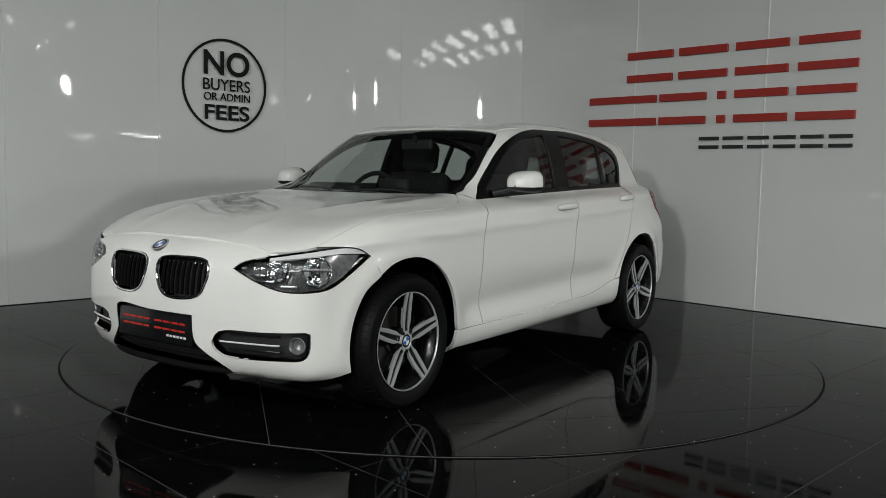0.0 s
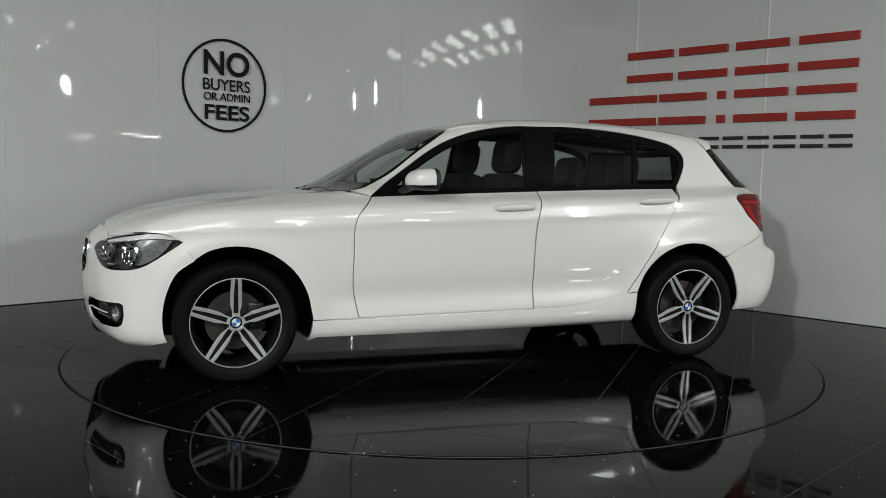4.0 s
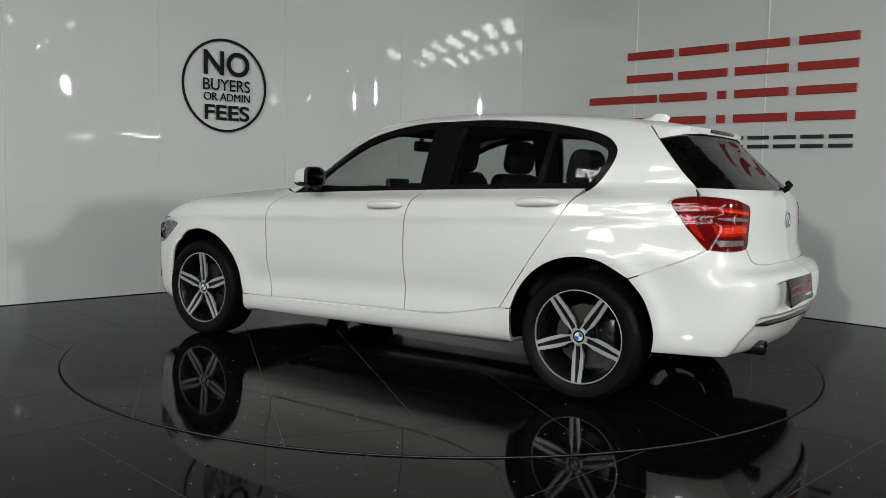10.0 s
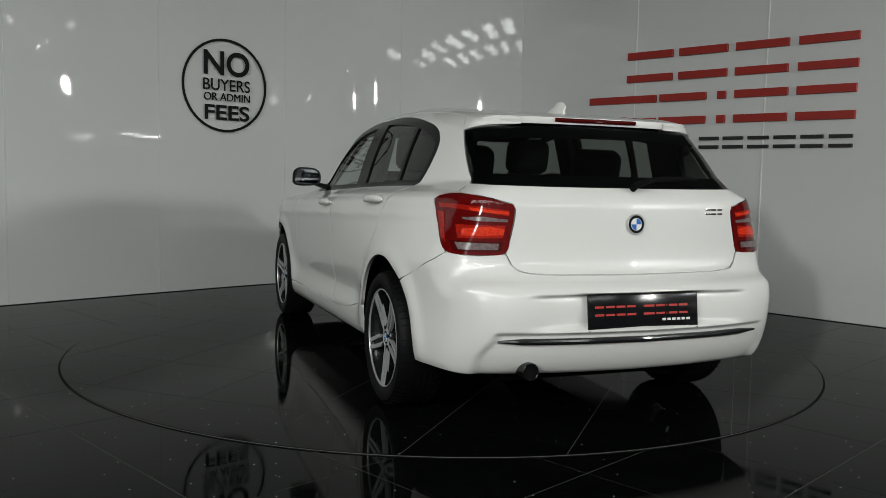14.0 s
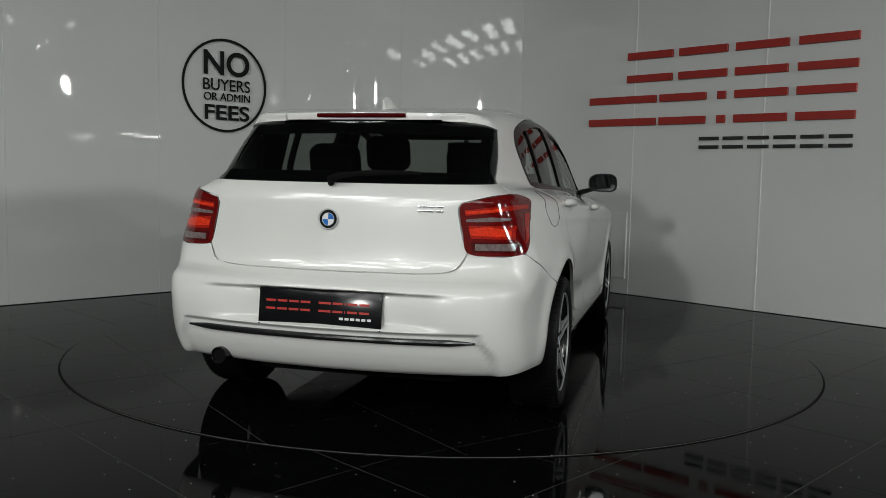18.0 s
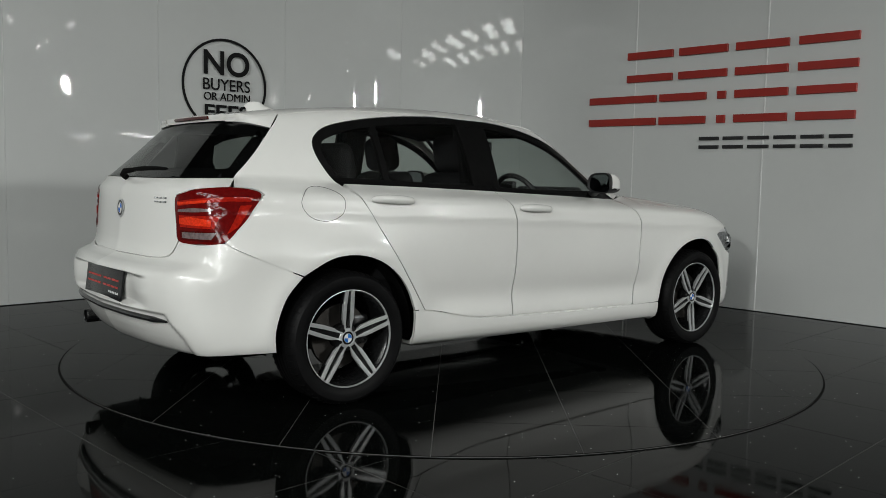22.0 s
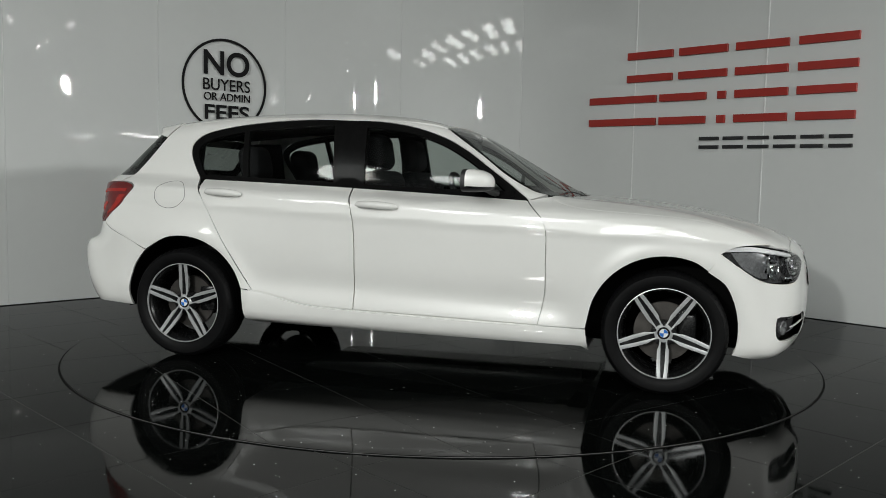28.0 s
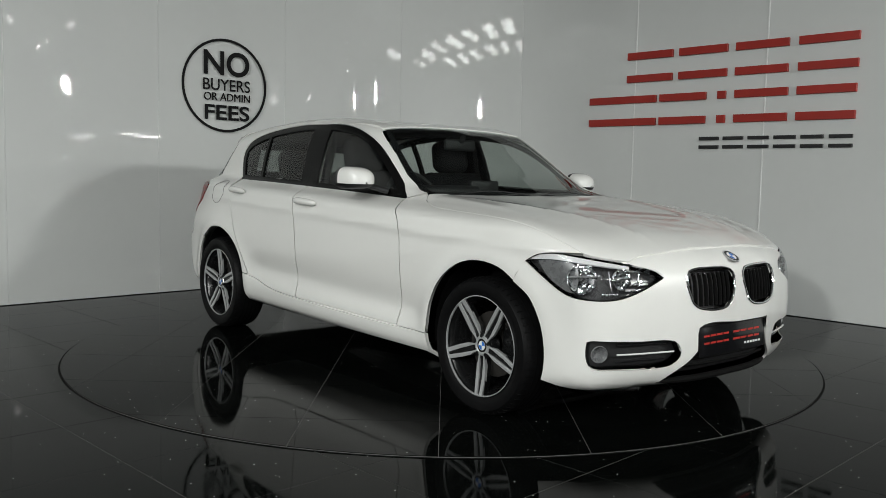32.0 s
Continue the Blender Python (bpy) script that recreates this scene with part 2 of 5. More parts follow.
def distance_field():
    line = spline(PROFILE, 5, True, PROFILE_SHARP)
    x, z = np.meshgrid(GX, GZ, indexing="ij")
    best, inside = np.full(x.shape, 9.0), np.zeros(x.shape, bool)
    for a, b in zip(line, np.roll(line, -1, 0)):
        d = b - a
        k = np.clip(((x - a[0]) * d[0] + (z - a[1]) * d[1]) / (d @ d + 1e-12), 0, 1)
        best = np.minimum(best, np.hypot(x - a[0] - k * d[0], z - a[1] - k * d[1]))
        if abs(d[1]) > 1e-9:
            inside ^= ((a[1] > z) != (b[1] > z)) & (x < a[0] + d[0] * (z - a[1]) / d[1])
    return np.where(inside, -best, best)


FIELD = distance_field()


def side_distance(x, z):
    u, v = np.clip((x - GX[0]) / GD, 0, len(GX) - 1.001), np.clip((z - GZ[0]) / GD, 0, len(GZ) - 1.001)
    i, j = u.astype(int), v.astype(int)
    u, v = u - i, v - j
    return (FIELD[i, j] * (1 - u) + FIELD[i + 1, j] * u) * (1 - v) + (FIELD[i, j + 1] * (1 - u) + FIELD[i + 1, j + 1] * u) * v


def curve(table):
    s = spline(table, 10)
    return lambda v: np.interp(v, s[:, 0], s[:, 1])


BULGE_FRONT = curve([(0, 0), (0.2, 0.006), (0.35, 0.035), (0.5, 0.075), (0.65, 0.125), (0.78, 0.20), (0.9, 0.30)])
BULGE_REAR = curve([(0, 0), (0.3, 0.018), (0.5, 0.05), (0.65, 0.09), (0.78, 0.16), (0.9, 0.26)])
BULGE_GLASS = curve([(0, 0), (0.3, 0.035), (0.5, 0.10), (0.65, 0.17), (0.9, 0.32)])
WIDTH = curve([(0.10, 0.800), (0.15, 0.825), (0.19, 0.840), (0.24, 0.851), (0.32, 0.858), (0.42, 0.858), (0.52, 0.861), (0.62, 0.8675), (0.70, 0.8712), (0.76, 0.8735), (0.80, 0.8748), (0.822, 0.8780), (0.832, 0.8800), (0.838, 0.8803), (0.846, 0.8788),
               (0.87, 0.8745), (0.900, 0.8690), (0.912, 0.8640), (0.922, 0.855), (0.94, 0.828), (0.965, 0.772), (0.985, 0.735), (1.03, 0.716), (1.10, 0.697), (1.20, 0.664), (1.30, 0.622), (1.38, 0.572), (1.50, 0.48)])
TAPER = curve([(-2.5, 0.30), (-2.25, 0.17), (-2.1, 0.110), (-1.95, 0.068), (-1.8, 0.038), (-1.6, 0.012), (-1.35, 0.0), (0, 0.0), (1.3, 0.0), (1.5, 0.014), (1.65, 0.036), (1.8, 0.066), (1.95, 0.10), (2.1, 0.15), (2.4, 0.3)])
TAPER_ROOF = curve([(-2.5, 0.20), (-2.0, 0.135), (-1.8, 0.088), (-1.5, 0.048), (-1.2, 0.022), (-0.7, 0.004), (0, 0.0), (0.6, 0.0), (2.5, 0.0)])

TAPER_SHOULDER = curve([(-2.5, 0.10), (-2.1, 0.095), (-1.87, 0.088), (-1.73, 0.078), (-1.36, 0.048), (-1.1, 0.030), (-0.5, 0.004), (0, 0.0), (2.5, 0.0)])


def ramp(v, a, b):
    t = np.clip((v - a) / (b - a), 0, 1)
    return t * t * (3 - 2 * t)


def half_width(x, z):
    zz = z + 0.038 * x
    w = WIDTH(zz) - TAPER(x) * (1 - ramp(zz, 0.92, 1.02)) - TAPER_ROOF(x) * ramp(zz, 0.92, 1.02)
    w = w - TAPER_SHOULDER(x) * ramp(zz, 0.62, 0.88) * (1 - 0.8 * ramp(zz, 0.93, 1.02))
    for ax in (1.345, -1.345):
        r = np.hypot(x - ax, z - 0.315)
        w = w + 0.012 * np.exp(-(((r - 0.40) / 0.055) ** 2)) * ramp(z, 0.2, 0.4)
    return w - 0.017 * np.exp(-(((z - 0.44 + 0.03 * x) / 0.075) ** 2)) * ramp(1 - np.abs(x), 0, 0.25)


def skin(x, y, z):
    y = np.abs(y)
    low = 1 - ramp(z, 0.93, 1.03)
    shift = BULGE_FRONT(y) * ramp(x, 1.0, 1.9) * low + BULGE_GLASS(y) * ramp(x, -0.15, 0.5) * (1 - low) - BULGE_REAR(y) * ramp(-x, 0.9, 1.7)
    a, b = side_distance(x + shift, z), y - half_width(x, z)
    recess = ramp(0.56 - y, 0, 0.30) * ramp(z, 0.462, 0.484) * (1 - ramp(z + 0.03 * y * y, 0.606, 0.616))
    apron = ramp(0.715 - 0.06 * ramp(z, 0.34, 0.46) - y, 0, 0.055) * (1 - ramp(z, 0.450, 0.464))
    a = a + (0.050 * recess + 0.020 * apron) * ramp(-x, 1.95, 2.0)
    ridge = np.abs(y - 0.36 - 0.22 * (1.95 - x))
    a = a - 0.009 * np.exp(-ridge / 0.09) * ramp(x, 0.80, 1.05) * (1 - ramp(x, 1.80, 1.98)) * ramp(z, 0.72, 0.80)
    k = 0.09
    h = np.clip(k - np.abs(a - b), 0, None) / k
    return np.maximum(a, b) + h * h * k * 0.25


def cast(start, way, far):
    """Where rays from outside first meet the skin."""
    lo, step = np.zeros(len(start)), far / 60
    hit = np.zeros(len(start), bool)
    for i in range(1, 61):
        p = start + way * (i * step)
        inside = skin(p[:, 0], p[:, 1], p[:, 2]) < 0
        lo = np.where(~hit & ~inside, i * step, lo)
        hit |= inside
    hi = lo + step
    for _ in range(14):
        mid = (lo + hi) / 2
        p = start + way * mid[:, None]
        inside = skin(p[:, 0], p[:, 1], p[:, 2]) < 0
        lo, hi = np.where(inside, lo, mid), np.where(inside, mid, hi)
    return start + way * ((lo + hi) / 2)[:, None]


def normals(p):
    e = 0.004
    g = np.stack([skin(*(p + e * d).T) - skin(*(p - e * d).T) for d in np.eye(3)], 1)
    return g / np.maximum(np.linalg.norm(g, axis=1, keepdims=True), 1e-9)



# ---- the hall and the panelled corner ----
FLOOR_SIZE = 9.6


def box_piece(name, size, where, mat, label, turn=0.0):
    bm = bmesh.new()
    block(bm, size)
    ob = finish(name, bm, mat, smooth=0)
    ob.matrix_basis = pose(*where, 0, 0, turn)
    return tagged(ob, label, "", "", "structure")


# Hall shell around and above.
HX, HY0, HY1, HZ = 14.0, -9.0, 11.0, 4.6
box_piece("wall_west", (0.2, HY1 - HY0, HZ), (-HX - 0.1, (HY0 + HY1) / 2, HZ / 2), HALL_GREY, "plain grey hall wall")
box_piece("wall_east", (0.2, HY1 - HY0, HZ), (HX + 0.1, (HY0 + HY1) / 2, HZ / 2), HALL_GREY, "plain grey hall wall")
box_piece("wall_south", (2 * HX + 0.4, 0.2, HZ), (0, HY0 - 0.1, HZ / 2), HALL_GREY, "plain grey hall wall")
box_piece("wall_back", (2 * HX + 0.4, 0.2, HZ), (0, HY1 + 0.1, HZ / 2), HALL_GREY, "plain grey hall wall")
box_piece("ceiling", (2 * HX + 0.4, HY1 - HY0 + 0.4, 0.2), (0, (HY0 + HY1) / 2, HZ + 0.1), CEILING, "plain pale grey hall ceiling")

# Seams of the glossy panels along the wall's foot, from the far end of one wing round the curved corner.
SEAMS = [(-6.05, 3.99), (-5.17, 4.85), (-4.28, 5.71), (-3.392, 6.571), (-2.500, 7.446), (-1.562, 8.292), (-0.476, 8.900), (0.768, 8.800), (1.756, 7.985), (2.640, 7.105), (3.52, 6.24), (4.40, 5.37), (5.28, 4.50)]
WALL_HEIGHT = 3.3
SEAM_LINE = spline(SEAMS, 10)


def wall_panel(i):
    """One sheet between two seams, bent with the wall's line."""
    line = SEAM_LINE[i * 10 : i * 10 + 11]
    a, b = line[0], line[-1]
    bm = bmesh.new()
    gap = 0.003
    way = (b - a) / np.linalg.norm(b - a)
    line = line.copy()
    line[0], line[-1] = a + way * gap, b - way * gap
    rows = []
    for off in (0.0, 0.02):
        pts = []
        for k, p in enumerate(line):
            t = line[min(k + 1, 10)] - line[max(k - 1, 0)]
            t = t / np.linalg.norm(t)
            pts.append((p[0] - t[1] * off, p[1] + t[0] * off))
        rows.append([[bm.verts.new((x, y, z)) for x, y in pts] for z in (0.006, WALL_HEIGHT)])
    (fb, ft), (bb, bt) = rows
    for k in range(10):
        bm.faces.new((fb[k], fb[k + 1], ft[k + 1], ft[k]))
        bm.faces.new((bb[k + 1], bb[k], bt[k], bt[k + 1]))
        bm.faces.new((ft[k], ft[k + 1], bt[k + 1], bt[k]))
        bm.faces.new((fb[k + 1], fb[k], bb[k], bb[k + 1]))
    bm.faces.new((fb[0], ft[0], bt[0], bb[0]))
    bm.faces.new((fb[10], bb[10], bt[10], ft[10]))
    bmesh.ops.recalc_face_normals(bm, faces=bm.faces)
    return bm


wall_north = tagged(empty("wall_north"), "curved corner wall of glossy white panels", "", "", "structure")
for i in range(len(SEAMS) - 1):
    part("panel", wall_panel(i), WALL_WHITE, wall_north)
for i, (sx, sy) in enumerate(SEAMS[1:-1], 1):
    t = SEAM_LINE[i * 10 + 1] - SEAM_LINE[i * 10 - 1]
    bm = bmesh.new()
    proud = 0.004 if sx > 1 else 0.0006
    block(bm, (0.010 if sx > 1 else 0.004, 0.016, WALL_HEIGHT - 0.006), Matrix.Translation((0, 0.008 - proud, WALL_HEIGHT / 2 + 0.003)), 0.0008, 1)
    ob = part("joint_strip", bm, TRIM_WHITE, wall_north)
    ob.matrix_basis = pose(sx, sy, 0, 0, 0, math.degrees(math.atan2(t[1], t[0])))
bm = bmesh.new()
outer = [Vector((x, y, 0)) for x, y in SEAM_LINE]
lo, hi = [], []
for k, p in enumerate(SEAM_LINE):
    t = SEAM_LINE[min(k + 1, len(SEAM_LINE) - 1)] - SEAM_LINE[max(k - 1, 0)]
    t = t / np.linalg.norm(t)
    q = [(p[0] - t[1] * o, p[1] + t[0] * o) for o in (0.0202, 0.12)]
    lo.append([bm.verts.new((x, y, 0.0)) for x, y in q])
    hi.append([bm.verts.new((x, y, WALL_HEIGHT)) for x, y in q])
for k in range(len(lo) - 1):
    for side in (0, 1):
        bm.faces.new((lo[k][side], lo[k + 1][side], hi[k + 1][side], hi[k][side]))
    bm.faces.new((hi[k][0], hi[k + 1][0], hi[k + 1][1], hi[k][1]))
bmesh.ops.recalc_face_normals(bm, faces=bm.faces)
part("wall_core", bm, HALL_GREY, wall_north)


# A small service cover low on the wall, beside a seam.
d = Vector((0.988, -0.815, 0)).normalized()
bm = bmesh.new()
block(bm, (0.46, 0.012, 0.62), Matrix.Translation((-0.23, -0.002, 0.466)), 0.002, 1)
cover = part("service_cover", bm, WALL_WHITE, wall_north, "flush white service cover")
cover.matrix_basis = pose(1.722, 8.014, 0, 0, 0, math.degrees(math.atan2(d.y, d.x)))
bm = bmesh.new()
block(bm, (0.014, 0.018, 0.63), Matrix.Translation((0.008, -0.004, 0.466)), 0.002, 1)
edge = part("cover_edge", bm, TRIM_WHITE, wall_north)
edge.matrix_basis = cover.matrix_basis.copy()


# ---- lamps that hang in the hall ----
def floodlight(x, y, z):
    """A black housing on a rod, its glass towards the turntable."""
    lamp = empty("floodlight", (x, y, z))
    aim = aimed(0, 0, 0, (-x, 5.4 - y, 0.9 - z))
    bm = bmesh.new()
    block(bm, (0.30, 0.38, 0.10), aim @ Matrix.Translation((0, 0, 0.07)), 0.012)
    part("housing", bm, SIGN_BLACK, lamp)
    bm = bmesh.new()
    drum(bm, 0.012, 0.012, 4.48 - z, Matrix.Translation((0.05, 0, 0.12 + (4.48 - z) / 2)), 8)
    part("rod", bm, SIGN_BLACK, lamp)
    return tagged(lamp, "black floodlight hanging from the hall ceiling on a rod", "lamp", "floodlights of the hall")


for spot in FLOODS:
    floodlight(*spot[:3])


def spot_lamp():
    lamp = empty("spot_lamp")
    bm = bmesh.new()
    drum(bm, 0.045, 0.045, 0.26, Matrix.Translation((0, 0, 0.17)), 20)
    part("can", bm, SIGN_BLACK, lamp)
    bm = bmesh.new()
    lathe(bm, [(0.0, -0.10), (0.022, -0.08), (0.028, -0.02), (0.026, 0.06), (0.0, 0.08)], 16, Matrix.Rotation(radians(90), 4, "X"))
    part("bulb", bm, SPOT_GLOW, lamp)
    return tagged(lamp, "small black ceiling spot with a glowing bulb", "lamp", "ceiling spots of the hall")


first_spot = spot_lamp()
first_spot.location = (9.06, 1.58, 4.3)
for spot in ((11.52, -0.16, 4.3), (8.37, 0.40, 4.3), (12.9, -1.1, 4.3)):
    copy_thing(first_spot, pose(*spot))


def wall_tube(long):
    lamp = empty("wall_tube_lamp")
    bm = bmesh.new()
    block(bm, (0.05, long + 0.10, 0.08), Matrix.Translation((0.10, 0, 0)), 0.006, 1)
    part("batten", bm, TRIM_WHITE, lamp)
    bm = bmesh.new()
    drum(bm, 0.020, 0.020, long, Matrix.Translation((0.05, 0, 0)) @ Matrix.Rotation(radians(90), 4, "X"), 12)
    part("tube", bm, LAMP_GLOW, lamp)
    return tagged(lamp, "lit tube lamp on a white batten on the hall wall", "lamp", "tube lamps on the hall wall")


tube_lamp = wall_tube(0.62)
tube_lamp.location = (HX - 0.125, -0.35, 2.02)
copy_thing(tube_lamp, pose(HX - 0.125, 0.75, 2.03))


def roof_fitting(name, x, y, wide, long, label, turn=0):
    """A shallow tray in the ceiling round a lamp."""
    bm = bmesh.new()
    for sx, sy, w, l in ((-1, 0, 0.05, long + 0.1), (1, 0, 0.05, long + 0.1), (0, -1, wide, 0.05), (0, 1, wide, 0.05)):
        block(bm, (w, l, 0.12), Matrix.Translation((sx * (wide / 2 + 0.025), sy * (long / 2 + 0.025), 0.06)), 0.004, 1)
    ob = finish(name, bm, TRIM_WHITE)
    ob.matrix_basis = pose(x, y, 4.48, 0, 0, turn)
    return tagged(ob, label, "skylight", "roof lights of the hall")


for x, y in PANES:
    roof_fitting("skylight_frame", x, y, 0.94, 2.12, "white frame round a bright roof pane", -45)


# ---- floor and turntable ----
RING = 2.262
TILE_PITCH = 0.598


def clip_poly(poly, inside, cut):
    out = []
    for i, p in enumerate(poly):
        q = poly[(i + 1) % len(poly)]
        a, b = inside(p), inside(q)
        if a:
            out.append(p)
        if a != b:
            out.append(cut(p, q))
    return out


def arc_cut(p, q, r, keep_in):
    lo_, hi_ = (p, q) if (p.length < r) else (q, p)
    for _ in range(24):
        mid = (lo_ + hi_) / 2
        if mid.length < r:
            lo_ = mid
        else:
            hi_ = mid
    return lo_ if keep_in else hi_


def tile_outline(i, j, ox, oy, r, keep_in, gap):
    """Corners of one tile of a grid, cut by the turntable's ring; positions from the ring's centre."""
    x0, x1 = ox + i * TILE_PITCH + gap, ox + (i + 1) * TILE_PITCH - gap
    y0, y1 = oy + j * TILE_PITCH + gap, oy + (j + 1) * TILE_PITCH - gap
    n = 16
    edge = []
    for a, b in (((x0, y0), (x1, y0)), ((x1, y0), (x1, y1)), ((x1, y1), (x0, y1)), ((x0, y1), (x0, y0))):
        edge += [Vector((a[0] + (b[0] - a[0]) * k / n, a[1] + (b[1] - a[1]) * k / n)) for k in range(n)]
    far = [p.length for p in edge]
    if (keep_in and max(far) < r) or (not keep_in and min(far) > r):
        return [Vector(p) for p in ((x0, y0), (x1, y0), (x1, y1), (x0, y1))]
    if (keep_in and min(far) > r) or (not keep_in and max(far) < r):
        return []
    out, count = [], len(edge)
    keep = [(f < r) == keep_in for f in far]
    first = next(k for k in range(count) if keep[k] and not keep[k - 1])
    gone = None
    for k in range(first, first + count + 1):
        p, q = edge[(k - 1) % count], edge[k % count]
        if keep[k % count] and not keep[(k - 1) % count]:
            back = arc_cut(p, q, r, True).normalized() * r
            if gone is not None:
                a, b = math.atan2(gone.y, gone.x), math.atan2(back.y, back.x)
                turn = (b - a + math.pi) % (2 * math.pi) - math.pi
                steps = max(2, int(abs(turn) / 0.03))
                out += [Vector((r * math.cos(a + turn * i / steps), r * math.sin(a + turn * i / steps))) for i in range(1, steps)]
            if k == first + count:
                break
            out.append(back)
        if keep[k % count]:
            out.append(q)
        elif keep[(k - 1) % count]:
            gone = arc_cut(p, q, r, True).normalized() * r
            out.append(gone)
    clean = []
    for p in out:
        if not clean or (p - clean[-1]).length > 0.002:
            clean.append(p)
    if len(clean) > 2 and (clean[0] - clean[-1]).length < 0.002:
        clean.pop()
    area = sum(a.x * b.y - a.y * b.x for a, b in zip(clean, clean[1:] + clean[:1])) / 2
    return clean if len(clean) > 2 and area > 0.00005 else []


def tile_mesh(outline, thick=0.010):
    bm = bmesh.new()
    c = sum(outline, Vector((0, 0))) / len(outline)
    top = [bm.verts.new((p.x, p.y, 0.0)) for p in outline]
    rim = [bm.verts.new((p.x, p.y, -thick)) for p in outline]
    bm.faces.new(top)
    for k in range(len(top)):
        bm.faces.new((top[k], rim[k], rim[(k + 1) % len(top)], top[(k + 1) % len(top)]))
    bmesh.ops.recalc_face_normals(bm, faces=bm.faces)
    return bm


bm = bmesh.new()
block(bm, (2 * HX + 0.4, HY1 - HY0 + 0.4, 0.1), Matrix.Translation((0, (HY0 + HY1) / 2, -0.0510)))
ground = tagged(finish("floor", bm, FLOOR_BASE, smooth=0), "polished black tiled showroom floor", "", "", "structure")
S2 = math.sqrt(0.5)
GRID = Matrix.Translation((PIVOT[0], PIVOT[1], 0)) @ Matrix.Rotation(radians(45), 4, "Z")
# distances of the pivot from the joints, along the two diagonals
along_a = (1.333 - (PIVOT[0] + PIVOT[1]) * S2) % TILE_PITCH
along_b = (1.757 - (PIVOT[1] - PIVOT[0]) * S2) % TILE_PITCH
far_tiles = bmesh.new()
whole = None
for i in range(-26, 26):
    for j in range(-26, 26):
        shape = tile_outline(i, j, along_a, along_b, RING + 0.002, False, 0.0017)
        if not shape:
            continue
        c = GRID @ Vector((*(sum(shape, Vector((0, 0))) / len(shape)), 0))
        if not (-HX < c.x < HX and HY0 < c.y < HY1):
            continue
        near = 2.2 < c.y < 9.5 and abs(c.x) < 0.75 * c.y
        if near and len(shape) > 4:
            ob = part("tile", tile_mesh(shape), TILE, ground, smooth=0)
            ob.matrix_basis = GRID
        elif near:
            if whole is None:
                whole = part("tile", tile_mesh([p - shape[0] for p in shape]), TILE, ground, smooth=0)
                ob = whole
            else:
                ob = new("tile", whole.data)
                ob.parent = ground
            ob.matrix_basis = GRID @ Matrix.Translation((*shape[0], 0))
        else:
            f = far_tiles.faces.new([far_tiles.verts.new(GRID @ Vector((*p, 0))) for p in shape])
tagged(part("tiling", far_tiles, TILE, ground, smooth=0), kind="stuff")

turntable = tagged(empty("turntable", (PIVOT[0], PIVOT[1], 0)), "black tiled turntable disc flush with the floor", "turntable")
bm = bmesh.new()
drum(bm, RING - 0.007, RING - 0.007, 0.012, Matrix.Translation((0, 0, 0.0056 - 0.006)), 128)
part("disc", bm, FLOOR_BASE, turntable)
bm = bmesh.new()
lathe(bm, [(RING - 0.0072, 0.0005), (RING + 0.0045, 0.0005)], 160, Matrix.Rotation(radians(90), 4, "X") @ Matrix.Diagonal((1, 1, -1, 1)))
part("gap_ring", bm, DARK_INNER, turntable)
TILT = Matrix.Rotation(radians(-40), 4, "Z")
for i in range(-5, 5):
    for j in range(-5, 5):
        shape = tile_outline(i, j, 0.0, 0.0, RING - 0.006, True, 0.0015)
        if shape:
            ob = part("tile", tile_mesh(shape, 0.003), TILE, turntable, smooth=0)
            ob.matrix_basis = Matrix.Translation((0, 0, 0.0065)) @ TILT




# ---- the car ----
car = tagged(empty("car"), "pearl white five-door hatchback with dark windows and alloy wheels", "car")
ARCH_F, ARCH_R = 1.345, -1.345


class Chart:
    """A way of laying the skin out flat: flat(points) gives 2D places, lift(places) finds them on the skin."""

    def __init__(self, flat, rays):
        self.flat, self.rays = flat, rays

    def lift(self, uv):
        start, way, far = self.rays(np.asarray(uv, float))
        return cast(start, way, far)


def side_rays(uv):
    n = len(uv)
    return np.stack([uv[:, 0], np.full(n, 1.15), uv[:, 1]], 1), np.tile([0.0, -1.0, 0.0], (n, 1)), 1.15


def top_rays(uv):
    n = len(uv)
    return np.stack([uv[:, 0], uv[:, 1], np.full(n, 1.62)], 1), np.tile([0.0, 0.0, -1.0], (n, 1)), 1.4


def round_chart(axis, sign):
    def flat(p):
        p = np.asarray(p, float)
        return np.stack([np.arctan2(p[:, 1], sign * (p[:, 0] - axis)) * 0.9, p[:, 2]], 1)

    def rays(uv):
        a = uv[:, 0] / 0.9
        way = np.stack([-sign * np.cos(a), -np.sin(a), 0 * a], 1)
        start = np.stack([axis - way[:, 0] * 1.5, -way[:, 1] * 1.5, uv[:, 1]], 1)
        return start, way, 1.5

    return Chart(flat, rays)


SIDE = Chart(lambda p: np.asarray(p, float)[:, [0, 2]], side_rays)
TOP = Chart(lambda p: np.asarray(p, float)[:, [0, 1]], top_rays)
NOSE, TAIL = round_chart(1.10, 1), round_chart(-1.10, -1)


def on_top(*xy):
    return [tuple(p) for p in TOP.lift(np.array(xy, float))]


def inside_poly(p, poly):
    x, y = p[:, 0], p[:, 1]
    hit = np.zeros(len(p), bool)
    for a, b in zip(poly, np.roll(poly, -1, 0)):
        if abs(b[1] - a[1]) > 1e-12:
            hit ^= ((a[1] > y) != (b[1] > y)) & (x < a[0] + (b[0] - a[0]) * (y - a[1]) / (b[1] - a[1]))
    return hit


